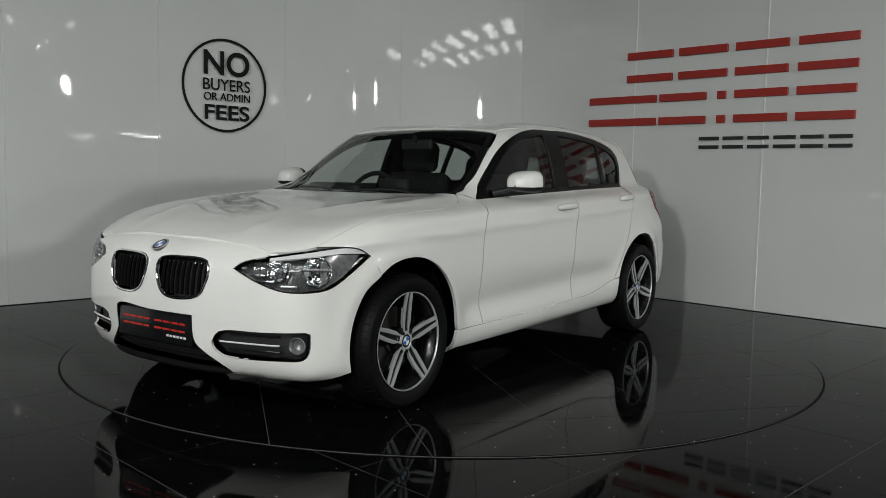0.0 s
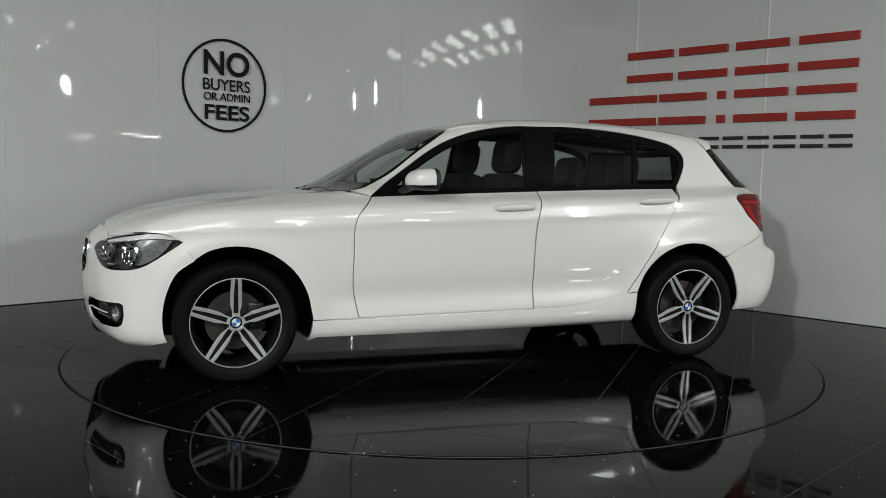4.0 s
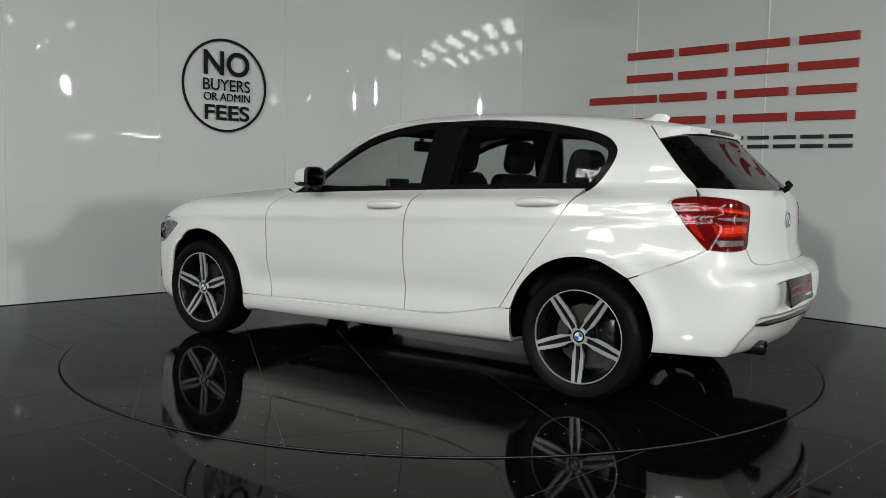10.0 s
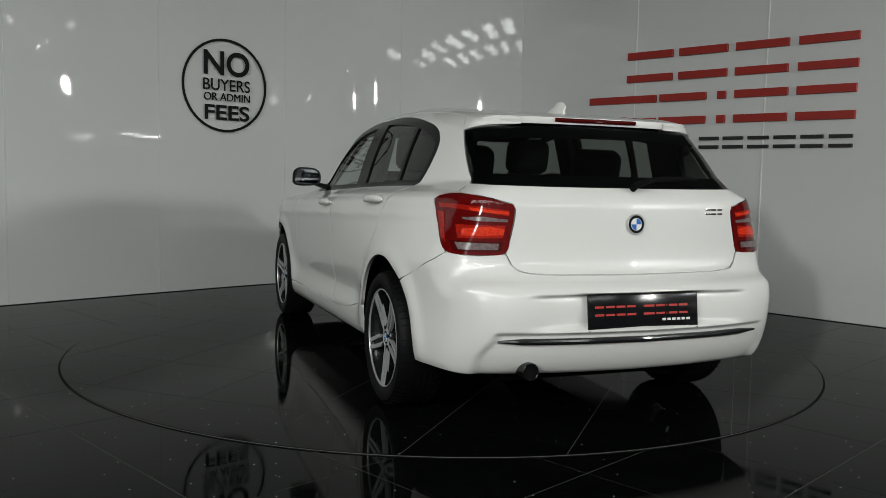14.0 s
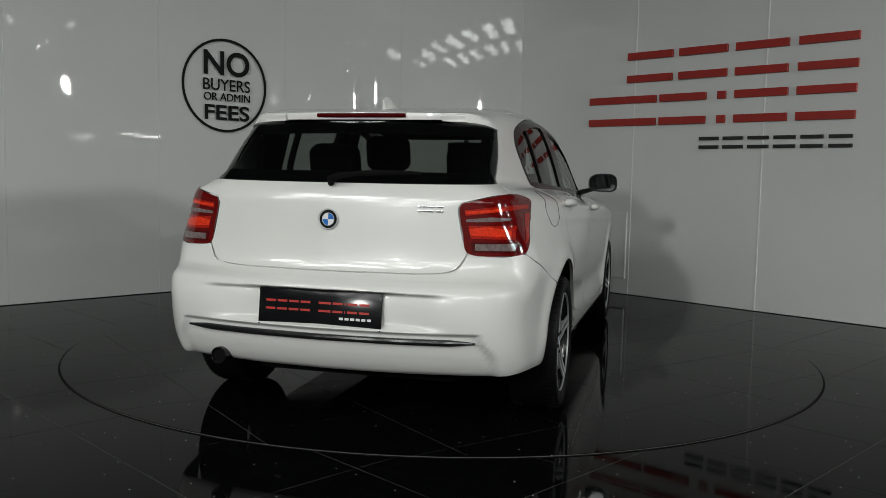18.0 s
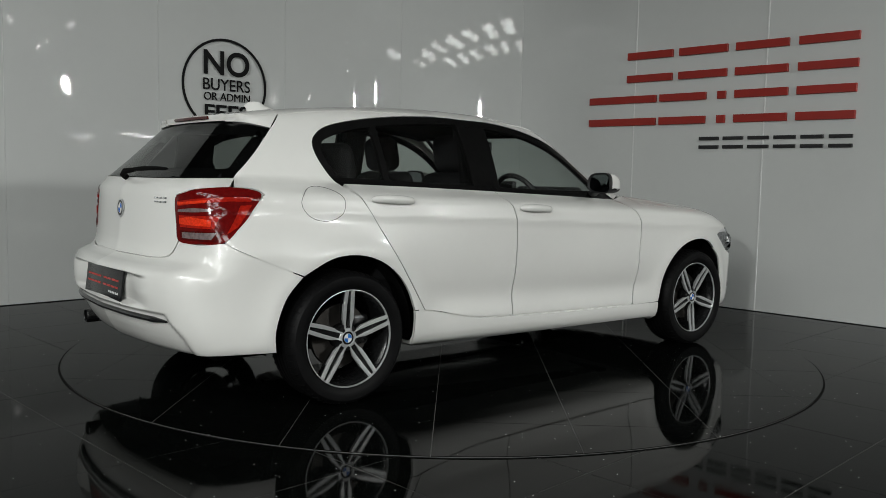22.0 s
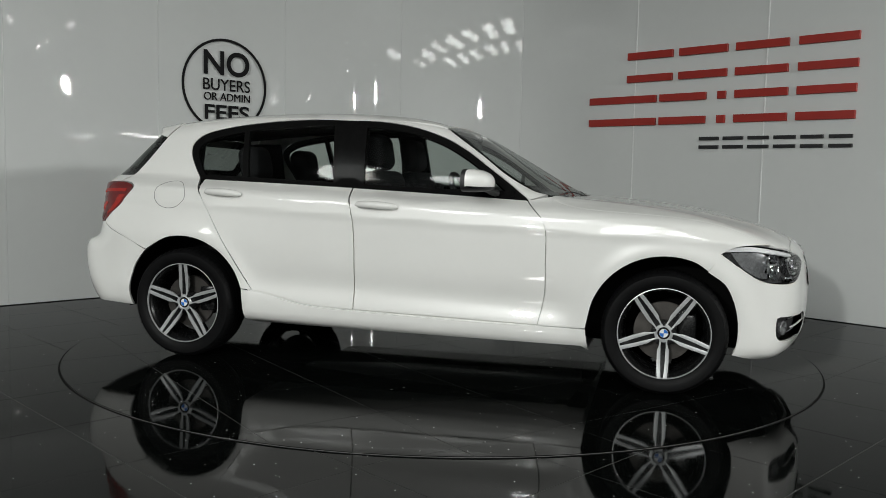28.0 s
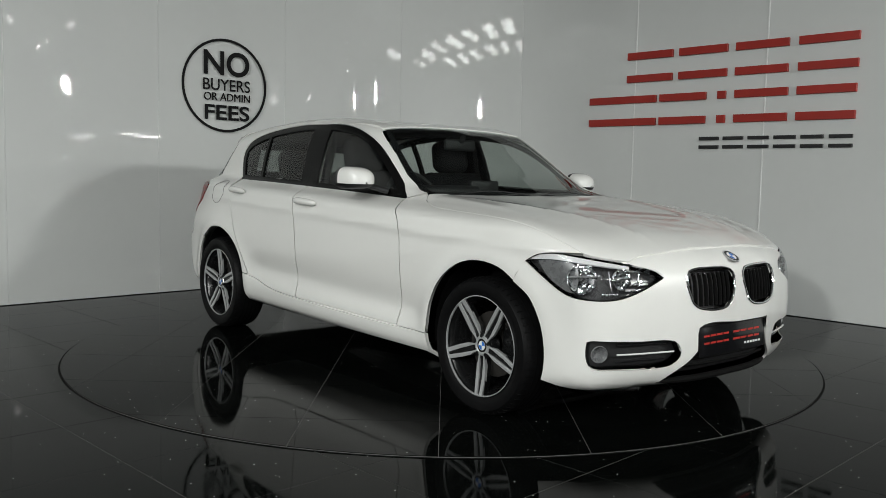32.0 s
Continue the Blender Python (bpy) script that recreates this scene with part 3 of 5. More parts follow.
def edge_distance(p, poly):
    best = np.full(len(p), 9.0)
    for a, b in zip(poly, np.roll(poly, -1, 0)):
        d = b - a
        k = np.clip(((p - a) @ d) / (d @ d + 1e-12), 0, 1)
        best = np.minimum(best, np.linalg.norm(p - a - k[:, None] * d, axis=1))
    return best


def even(poly, step):
    """The closed line again with points about step apart."""
    loop = np.vstack([poly, poly[:1]])
    d = np.linalg.norm(np.diff(loop, axis=0), axis=1)
    keep = d > 1e-7
    s = np.r_[0, np.cumsum(d[keep])]
    loop = np.vstack([loop[:-1][keep], loop[-1:]])
    n = max(8, int(s[-1] / step))
    t = np.linspace(0, s[-1], n, endpoint=False)
    # keep the corners
    turn = []
    m = len(loop) - 1
    for i in range(m):
        a, b, c = loop[i - 1 if i else m - 1], loop[i], loop[i + 1]
        u, v = b - a, c - b
        if np.dot(u, v) < 0.8 * np.linalg.norm(u) * np.linalg.norm(v):
            turn.append(s[i])
    t = np.unique(np.r_[[v for v in t if all(abs(v - w) > step * 0.35 for w in turn)], turn])
    return np.stack([np.interp(t, s, loop[:, k]) for k in (0, 1)], 1)


def shrink(poly, gap):
    area = np.sum(poly[:, 0] * np.roll(poly[:, 1], -1) - np.roll(poly[:, 0], -1) * poly[:, 1])
    poly = poly if area > 0 else poly[::-1]
    a, b = np.roll(poly, 1, 0), np.roll(poly, -1, 0)
    t = (b - a) / np.maximum(np.linalg.norm(b - a, axis=1, keepdims=True), 1e-9)
    return poly + gap * np.stack([-t[:, 1], t[:, 0]], 1)


def outline_of(chart, points, sharp=None, closed_smooth=True, n=8, gap=0.0, step=0.03):
    flat = chart.flat(np.array(points, float))
    corners = range(len(points)) if sharp == "all" else (sharp or ())
    return shrink(even(spline(flat, n, True, corners), step), gap)


def sheet(chart, loop, holes=(), step=0.045, depth=0.018, lift=0.0, rim=True):
    """A panel of the skin inside loop, less the holes, with edges turned inwards. Returns points, normals, faces."""
    from mathutils.geometry import delaunay_2d_cdt
    loops = [loop, *holes]
    lo, hi = loop.min(0), loop.max(0)
    gx, gy = np.meshgrid(np.arange(lo[0] + step / 2, hi[0], step), np.arange(lo[1] + step / 2, hi[1], step), indexing="ij")
    grid = np.stack([gx.ravel(), gy.ravel()], 1)
    grid = grid[inside_poly(grid, loop)]
    for h in loops:
        grid = grid[edge_distance(grid, h) > step * 0.45]
    for h in holes:
        grid = grid[~inside_poly(grid, h)]
    pts = np.vstack([*loops, grid])
    edges, base = [], 0
    for h in loops:
        edges += [(base + k, base + (k + 1) % len(h)) for k in range(len(h))]
        base += len(h)
    verts, _, faces, *_ = delaunay_2d_cdt([Vector(p) for p in pts], edges, [], 0, 1e-7)
    uv = np.array([tuple(v) for v in verts])
    tri = np.array([f for f in faces if len(f) == 3])
    mid = uv[tri].mean(1)
    keep = inside_poly(mid, loop)
    for h in holes:
        keep &= ~inside_poly(mid, h)
    tri = tri[keep]
    p = chart.lift(uv)
    nrm = normals(p)
    p = p + nrm * lift
    # faces look outwards
    cross = np.cross(p[tri[:, 1]] - p[tri[:, 0]], p[tri[:, 2]] - p[tri[:, 0]])
    flip = (cross * nrm[tri].mean(1)).sum(1) < 0
    tri[flip] = tri[flip][:, ::-1]
    P, N, F = [p], [nrm], [tuple(int(v) for v in f) for f in tri]
    count = len(p)
    if rim:
        for k, h in enumerate(loops):
            q = chart.lift(h)
            qn = normals(q)
            q = q + qn * lift
            along = np.roll(q, -1, 0) - np.roll(q, 1, 0)
            along /= np.maximum(np.linalg.norm(along, axis=1, keepdims=True), 1e-9)
            out = np.cross(along, qn)
            m = len(h)
            P += [q, q - qn * depth]
            N += [out * 0.9 + qn * 0.35, out]
            for i in range(m):
                j = (i + 1) % m
                F.append((count + i, count + m + i, count + m + j, count + j))
            count += 2 * m
    return np.vstack(P), np.vstack(N), F


def sheet_object(name, data, mat, parent, label="", mirror=False):
    p, n, f = data
    p, n = p.copy(), n.copy()
    if mirror:
        p[:, 1] *= -1
        n[:, 1] *= -1
        f = [q[::-1] for q in f]
    me = bpy.data.meshes.new(name)
    me.from_pydata(p.tolist(), [], f)
    me.materials.append(mat)
    me.shade_smooth()
    n = n / np.maximum(np.linalg.norm(n, axis=1, keepdims=True), 1e-9)
    me.normals_split_custom_set_from_vertices(n.tolist())
    ob = new(name, me)
    ob.parent = parent
    if label:
        ob["label"] = label
    return ob


def panel(name, chart, loop, mat, parent=None, holes=(), both=True, label="", **more):
    data = sheet(chart, loop, holes, **more)
    one = sheet_object(name, data, mat, parent or car, label)
    return (one, sheet_object(name, data, mat, parent or car, label, True)) if both else (one,)


def arch_points(ax, start, stop, r=0.384, n=14):
    return [(ax + r * math.cos(radians(start + (stop - start) * k / n)), 0.86, 0.315 + r * math.sin(radians(start + (stop - start) * k / n))) for k in range(n + 1)]


def both_sides(half):
    """A loop across the car from its left half, which runs from the middle line to the middle line."""
    return list(half) + [(x, -y, z) for x, y, z in half[::-1] if abs(y) > 1e-6]


# Lines that neighbouring panels share.
ROOF_EDGE = [(0.135, 0.545), (-0.10, 0.562), (-0.40, 0.572), (-0.80, 0.565), (-1.20, 0.552), (-1.40, 0.546), (-1.55, 0.540)]
SCREEN_EDGE = [(0.140, 0.548), (0.34, 0.605), (0.50, 0.643), (0.64, 0.668), (0.725, 0.678)]
ROOF_EDGE3 = on_top(*ROOF_EDGE)
DLO = [(0.632, 0.72, 0.953), (0.520, 0.69, 1.036), (0.397, 0.66, 1.124), (0.271, 0.64, 1.212), (0.144, 0.62, 1.279), (-0.040, 0.59, 1.338), (-0.234, 0.57, 1.370),
       (-0.47, 0.565, 1.383), (-0.71, 0.57, 1.380), (-0.97, 0.585, 1.361), (-1.200, 0.60, 1.327), (-1.345, 0.608, 1.288), (-1.412, 0.62, 1.232), (-1.412, 0.64, 1.170), (-1.365, 0.68, 1.080), (-1.322, 0.705, 1.024)]
DLO_LOW = [(-0.85, 0.72, 1.012), (-0.36, 0.73, 0.996), (0.15, 0.74, 0.975)]
LAMP = [(2.027, 0.454, 0.666), (2.004, 0.491, 0.696), (1.956, 0.592, 0.724), (1.873, 0.721, 0.749), (1.750, 0.815, 0.764), (1.665, 0.849, 0.752), (1.605, 0.860, 0.722),
        (1.707, 0.839, 0.649), (1.799, 0.812, 0.592), (1.867, 0.782, 0.577), (1.962, 0.682, 0.579), (2.002, 0.575, 0.611)]
KIDNEY = [(2.091, 0.034, 0.657), (2.078, 0.060, 0.690), (2.064, 0.200, 0.700), (2.052, 0.318, 0.690), (2.060, 0.342, 0.655), (2.068, 0.335, 0.600), (2.079, 0.308, 0.546),
          (2.095, 0.238, 0.524), (2.105, 0.116, 0.526), (2.103, 0.062, 0.560)]
INTAKE = [(2.065, 0.362, 0.350), (2.056, 0.405, 0.400), (2.00, 0.58, 0.408), (1.905, 0.738, 0.412), (1.883, 0.764, 0.406), (1.892, 0.752, 0.300), (1.95, 0.66, 0.288), (2.037, 0.423, 0.289), (2.060, 0.372, 0.318)]
MOUTH = [(2.10, 0.0, 0.456), (2.095, 0.268, 0.456), (2.090, 0.275, 0.345), (2.083, 0.325, 0.300), (2.05, 0.40, 0.250), (2.04, 0.44, 0.214), (2.05, 0.0, 0.212)]
TAIL_LAMP = [(-1.728, 0.745, 0.972), (-1.755, 0.725, 0.990), (-1.845, 0.683, 1.001), (-1.95, 0.62, 0.990), (-2.034, 0.535, 0.962), (-2.040, 0.527, 0.940), (-2.042, 0.545, 0.840), (-2.040, 0.566, 0.765),
             (-1.985, 0.70, 0.756), (-1.918, 0.775, 0.766), (-1.86, 0.79, 0.83), (-1.79, 0.775, 0.905)]

loop = {}
loop["lamp"] = outline_of(NOSE, LAMP, (0, 6), gap=0.0, step=0.02)
loop["kidney"] = outline_of(NOSE, KIDNEY, gap=0.0, step=0.02)
loop["intake"] = outline_of(NOSE, INTAKE, (), gap=0.0, step=0.02)
flip = lambda l: np.stack([-l[::-1, 0], l[::-1, 1]], 1)  # noqa: E731

# Front bumper with the openings for grilles and fog lamps.
BUMPER_F = [(2.03, 0.0, 0.195), (1.98, 0.45, 0.195), (1.93, 0.62, 0.190), (1.80, 0.80, 0.195), (1.712, 0.86, 0.215)]
BUMPER_F += arch_points(ARCH_F, -6, 50)[0:15:3] + [(1.546, 0.868, 0.628), (1.605, 0.860, 0.720)]
BUMPER_F += [LAMP[i] for i in (7, 8, 9, 10, 11, 0, 1, 2)] + [(1.952, 0.537, 0.748), (1.975, 0.360, 0.764), (1.993, 0.0, 0.775)]
nb = len(BUMPER_F)
full = both_sides(BUMPER_F)
sharp_left = [0, 4, 10, 11, 17, 20]
bumper_loop = shrink(even(spline(NOSE.flat(np.array(full)), 6, True, [i for i in sharp_left if i < nb] + [(2 * nb - 2 - i) % len(full) for i in sharp_left if 0 < i < nb]), 0.025), 0.0009)
mouth = outline_of(NOSE, both_sides(MOUTH), (1, len(both_sides(MOUTH)) - 2), step=0.025)
front_bumper = panel("front_bumper", NOSE, bumper_loop, PAINT, holes=[loop["kidney"], flip(loop["kidney"]), loop["intake"], flip(loop["intake"]), mouth], both=False, step=0.028, depth=0.012)[0]

# Bonnet.
HOOD_XY = [tuple(p) for p in spline([(1.835, 0.748), (1.72, 0.775), (1.383, 0.796), (1.10, 0.798), (0.93, 0.790), (0.80, 0.745), (0.748, 0.693)], 7)]
HOOD_LINE = on_top(*HOOD_XY)
BONNET = [(1.988, 0.0, 0), (1.970, 0.360, 0), (1.946, 0.537, 0), (1.950, 0.590, 0), (1.915, 0.660, 0), (1.872, 0.719, 0)] + [(x, y, 0) for x, y in HOOD_XY] + [(0.82, 0.50, 0), (0.868, 0.25, 0), (0.880, 0.0, 0)]
full = both_sides(BONNET)
nh = 6 + len(HOOD_XY)
c = [2, 3, 6, nh - 1]
bonnet_loop = shrink(even(spline(TOP.flat(np.array(full)), 4, True, c + [2 * len(BONNET) - 2 - i for i in c]), 0.022), 0.0009)
panel("bonnet", TOP, bonnet_loop, PAINT, both=False, step=0.025)

# Wings, doors, sills and the body side round the windows.
WING = [(0.627, 0.80, 0.9525)] + HOOD_LINE[::-1] + [LAMP[4], LAMP[5], LAMP[6], (1.546, 0.868, 0.632)] + arch_points(ARCH_F, 62, 184)[1::2] + [(0.955, 0.86, 0.312), (0.714, 0.86, 0.312), (0.747, 0.86, 0.482), (0.748, 0.86, 0.637), (0.735, 0.86, 0.838)]
nw = len(WING)
panel("front_wing", SIDE, outline_of(SIDE, WING, (0, 1, len(HOOD_LINE), len(HOOD_LINE) + 3, len(HOOD_LINE) + 4, nw - 5, nw - 4), gap=0.0009, step=0.025), PAINT, step=0.02)
DOOR_F = [(0.623, 0.86, 0.952), (0.731, 0.86, 0.838), (0.744, 0.86, 0.637), (0.743, 0.86, 0.482), (0.710, 0.86, 0.316), (-0.300, 0.86, 0.334), (-0.293, 0.86, 0.657), (-0.306, 0.86, 0.843), (-0.352, 0.86, 0.994), (0.15, 0.86, 0.974)]
front_doors = panel("front_door", SIDE, outline_of(SIDE, DOOR_F, (0, 4, 5, 8), gap=0.0009, step=0.025), PAINT, step=0.018)
DOOR_R = [(-0.358, 0.86, 0.995), (-0.312, 0.86, 0.843), (-0.299, 0.86, 0.657), (-0.306, 0.86, 0.334), (-0.55, 0.86, 0.345), (-0.687, 0.86, 0.366), (-0.812, 0.86, 0.394), (-0.905, 0.86, 0.410), (-1.0, 0.86, 0.552), (-1.122, 0.86, 0.738), (-1.255, 0.86, 0.948), (-1.290, 0.86, 1.024), (-0.85, 0.86, 1.012)]
rear_doors = panel("rear_door", SIDE, outline_of(SIDE, DOOR_R, (0, 3, 7, 11), gap=0.0009, step=0.025), PAINT, step=0.018)
SILL = [(0.957, 0.86, 0.308), (0.3, 0.86, 0.313), (-0.30, 0.86, 0.328), (-0.55, 0.86, 0.340), (-0.687, 0.86, 0.360), (-0.812, 0.86, 0.388), (-0.972, 0.86, 0.412), (-0.965, 0.86, 0.186), (0.975, 0.86, 0.164)]
panel("sill", SIDE, outline_of(SIDE, SILL, (0, 6, 7, 8), gap=0.0009, step=0.03), PAINT, step=0.035)
QUARTER = DLO + [(-1.258, 0.86, 0.948), (-1.125, 0.86, 0.738), (-1.0032, 0.86, 0.552), (-0.910, 0.86, 0.4115), (-0.974, 0.86, 0.414)] + arch_points(ARCH_R, 22, 129)[1::2]
nq = len(QUARTER)
QUARTER += [(-1.655, 0.863, 0.640), (-1.74, 0.85, 0.675), (-1.88, 0.80, 0.738), (-1.918, 0.777, 0.764), (-1.86, 0.79, 0.83), (-1.79, 0.775, 0.905), (-1.728, 0.745, 0.972), (-1.755, 0.725, 0.992), (-1.845, 0.680, 1.003), (-1.815, 0.640, 1.043), (-1.72, 0.615, 1.14), (-1.612, 0.58, 1.272)] + ROOF_EDGE3[::-1]
QUARTER += on_top(*SCREEN_EDGE[1:])
QUARTER[nq - 1] = (-1.586, 0.86, 0.614)
nn = len(QUARTER)
panel("body_side", SIDE, outline_of(SIDE, QUARTER, (0, 15, 19, 20, nq - 1, nq, nq + 3, nq + 6, nq + 8, nq + 9, nq + 11, nq + 12, nn - 5, nn - 1), gap=0.0015, step=0.025), PAINT, step=0.02)

# Roof, spoiler, windscreen.
roof_half = [(0.112, 0.0, 0), (0.118, 0.30, 0), (0.135, 0.545, 0)] + [(x, y, 0) for x, y in ROOF_EDGE[1:]] + [(-1.55, 0.0, 0)]
full = both_sides(roof_half)
nr = len(roof_half)
panel("roof", TOP, shrink(even(spline(TOP.flat(np.array(full)), 6, True, (2, nr - 2, nr, 2 * nr - 4)), 0.04), 0.0015), PAINT, both=False, step=0.06)
LIP = [(-1.60, 0.541), (-1.663, 0.534), (-1.700, 0.507), (-1.718, 0.450), (-1.734, 0.36), (-1.746, 0.20), (-1.755, 0.0)]
SPOILER = [(-1.554, 0.0, 0), (-1.554, 0.538, 0)] + [(x, y, 0) for x, y in LIP]
full = both_sides(SPOILER)
spoiler = panel("roof_spoiler", TOP, shrink(even(spline(TOP.flat(np.array(full)), 6, True, (1, 2, len(full) - 1, len(full) - 2)), 0.02), 0.001), PAINT, both=False, step=0.025, depth=0.030, lift=0.004)[0]
LIP3 = on_top(*LIP)
FLANK = [(-1.613, 0.585, 1.272)] + on_top((-1.552, 0.540)) + LIP3[:5] + [(-1.72, 0.36, 1.304), (-1.695, 0.47, 1.297), (-1.66, 0.555, 1.284)]
panel("spoiler_flank", TAIL, outline_of(TAIL, FLANK, (0, 1, 2, 6, 7), step=0.015), PAINT, parent=spoiler, step=0.02, depth=0.02, lift=0.003)
SCREEN = [(0.865, 0.0, 0), (0.852, 0.25, 0), (0.805, 0.50, 0), (0.733, 0.674, 0), (0.64, 0.664, 0), (0.50, 0.639, 0), (0.34, 0.601, 0), (0.150, 0.543, 0), (0.132, 0.30, 0), (0.126, 0.0, 0)]
full = both_sides(SCREEN)
screen_loop = shrink(even(spline(TOP.flat(np.array(full)), 6, True, (3, 7, len(full) - 3, len(full) - 7)), 0.03), 0.001)
inner = shrink(screen_loop, 0.035)
windscreen = panel("windscreen", TOP, screen_loop, GLASS, both=False, depth=0.004, lift=-0.003)[0]
panel("windscreen_border", TOP, screen_loop, BLACK_GLOSS, parent=windscreen, holes=[inner], both=False, depth=0.004, lift=-0.008)

# Tailgate, rear window, bumper.
GATE = [(-2.04, 0.0, 1.034), (-2.00, 0.40, 1.035), (-1.815, 0.640, 1.041), (-1.845, 0.682, 1.003), (-1.95, 0.62, 0.992), (-2.034, 0.535, 0.964), (-2.041, 0.525, 0.940), (-2.043, 0.543, 0.840), (-2.041, 0.564, 0.765), (-2.058, 0.527, 0.706), (-2.082, 0.454, 0.687), (-2.12, 0.20, 0.683), (-2.124, 0.0, 0.682)]
full = both_sides(GATE)
ng = len(GATE)
tailgate = panel("tailgate", TAIL, shrink(even(spline(TAIL.flat(np.array(full)), 6, True, (2, 3, 5, 8, 2 * ng - 4, 2 * ng - 5, 2 * ng - 7, 2 * ng - 10)), 0.025), 0.0009), PAINT, both=False, step=0.04)[0]
REARGLASS = [(-1.757, 0.0, 1.303), (-1.74, 0.30, 1.300), (-1.69, 0.50, 1.292), (-1.613, 0.585, 1.272), (-1.72, 0.613, 1.14), (-1.815, 0.630, 1.044), (-1.93, 0.50, 1.040), (-2.00, 0.35, 1.039), (-2.04, 0.0, 1.038)]
full = both_sides(REARGLASS)
rear_loop = shrink(even(spline(TAIL.flat(np.array(full)), 6, True, (3, len(full) - 3)), 0.025), 0.001)
rear_window = panel("rear_window", TAIL, rear_loop, GLASS_DARK, both=False, depth=0.004, lift=-0.003, step=0.04)[0]
panel("window_border", TAIL, rear_loop, BLACK_GLOSS, parent=rear_window, holes=[shrink(rear_loop, 0.048)], both=False, depth=0.004, lift=-0.008, step=0.04)
BUMPER_R = [(-2.124, 0.0, 0.678), (-2.12, 0.20, 0.679), (-2.080, 0.456, 0.683), (-2.055, 0.532, 0.703), (-2.041, 0.566, 0.762), (-1.985, 0.70, 0.753), (-1.918, 0.775, 0.763), (-1.88, 0.80, 0.736), (-1.74, 0.85, 0.673), (-1.589, 0.86, 0.611)]
BUMPER_R += [(-1.671, 0.86, 0.518), (-1.723, 0.86, 0.382), (-1.727, 0.86, 0.276), (-1.85, 0.81, 0.280), (-2.00, 0.70, 0.278), (-2.09, 0.50, 0.276), (-2.14, 0.25, 0.274), (-2.14, 0.0, 0.274)]
full = both_sides(BUMPER_R)
nb = len(BUMPER_R)
c = [4, 9, 12]
PLATE_POCKET = [(-2.21, 0.0, 0.612), (-2.20, 0.275, 0.612), (-2.20, 0.40, 0.600), (-2.19, 0.33, 0.500), (-2.20, 0.27, 0.482), (-2.21, 0.0, 0.476)]
rear_bumper = panel("rear_bumper", TAIL, shrink(even(spline(TAIL.flat(np.array(full)), 6, True, c + [2 * nb - 2 - i for i in c]), 0.025), 0.0009), PAINT, both=False, step=0.0125, depth=0.012)[0]

# Dark structure behind the joints and below.
def backing(name, start, way, shape, keep, deep, mat, far=1.1):
    """A sheet that follows the skin a little way inside it, where keep(points, normals) holds."""
    q = cast(start, np.tile(way, (len(start), 1)), far)
    nrm = normals(q)
    good = (np.abs(skin(*q.T)) < 0.01) & keep(q, nrm)
    p = q - nrm * deep
    r, c = shape
    f = []
    for i in range(r - 1):
        for j in range(c - 1):
            k = (i * c + j, i * c + j + 1, (i + 1) * c + j + 1, (i + 1) * c + j)
            if good[list(k)].all():
                f.append(k)
    # the largest connected piece alone
    root = {}

    def top_of(v):
        while root.setdefault(v, v) != v:
            v = root[v]
        return v

    for k in f:
        for v in k[1:]:
            root[top_of(v)] = top_of(k[0])
    count = collections.Counter(top_of(k[0]) for k in f)
    most = count.most_common(1)[0][0]
    f = [k for k in f if top_of(k[0]) == most]
    for sign in (1, -1):
        me = bpy.data.meshes.new(name)
        me.from_pydata((p * [1, sign, 1]).tolist(), [], f if sign > 0 else [k[::-1] for k in f])
        me.materials.append(mat)
        me.shade_smooth()
        new(name, me).parent = car


def grid_of(us, vs, place):
    return np.array([place(u, v) for u in us for v in vs]), (len(us), len(vs))


def clear_of_wheels(q, r=0.41):
    return (np.hypot(q[:, 0] - ARCH_F, q[:, 2] - 0.315) > r) & (np.hypot(q[:, 0] - ARCH_R, q[:, 2] - 0.315) > r)


# body-coloured frame behind the joints of the sides, the tail and the bonnet, and dark linings inside the doors
start, shape = grid_of(np.linspace(0.24, 1.32, 46), np.linspace(-1.92, 1.85, 120), lambda z, x: (x, 1.15, z))
backing("inner_frame", start, (0.0, -1.0, 0.0), shape, lambda q, n: clear_of_wheels(q) & (n[:, 1] > 0.5) & (q[:, 0] < 1.58) & ((q[:, 2] < 0.925 - 0.02 * q[:, 0]) | ((q[:, 0] < -1.44) & ((q[:, 0] > -1.625) | (q[:, 2] < 1.02)))) & ((q[:, 0] < 0.9) | (q[:, 2] < 0.85)), 0.014, PAINT)
start, shape = grid_of(np.linspace(0.30, 0.94, 20), np.linspace(-1.30, 0.72, 60), lambda z, x: (x, 1.15, z))
backing("door_lining", start, (0.0, -1.0, 0.0), shape, lambda q, n: clear_of_wheels(q) & (n[:, 1] > 0.4), 0.05, DARK_INNER)
start, shape = grid_of(np.linspace(0.36, 1.05, 30), np.linspace(0.0, 0.80, 36), lambda z, y: (-2.7, y, z))
backing("tail_frame", start, (1.0, 0.0, 0.0), shape, lambda q, n: (q[:, 0] < -1.80) & (q[:, 2] > 0.64) & (q[:, 2] < 1.0) & (q[:, 1] < 0.74), 0.016, PAINT, 2.0)
start, shape = grid_of(np.linspace(0.72, 1.96, 50), np.linspace(0.0, 0.80, 32), lambda x, y: (x, y, 1.62))
backing("bonnet_frame", start, (0.0, 0.0, -1.0), shape, lambda q, n: (n[:, 2] > 0.6) & (q[:, 2] > 0.70) & ((q[:, 0] > 0.95) | ((q[:, 1] > 0.70) & (q[:, 0] > 0.68) & (q[:, 2] < 0.955))), 0.014, PAINT, 1.4)
start, shape = grid_of(np.linspace(0.730, 0.80, 8), np.linspace(0.0, 0.62, 24), lambda z, y: (2.6, y, z))
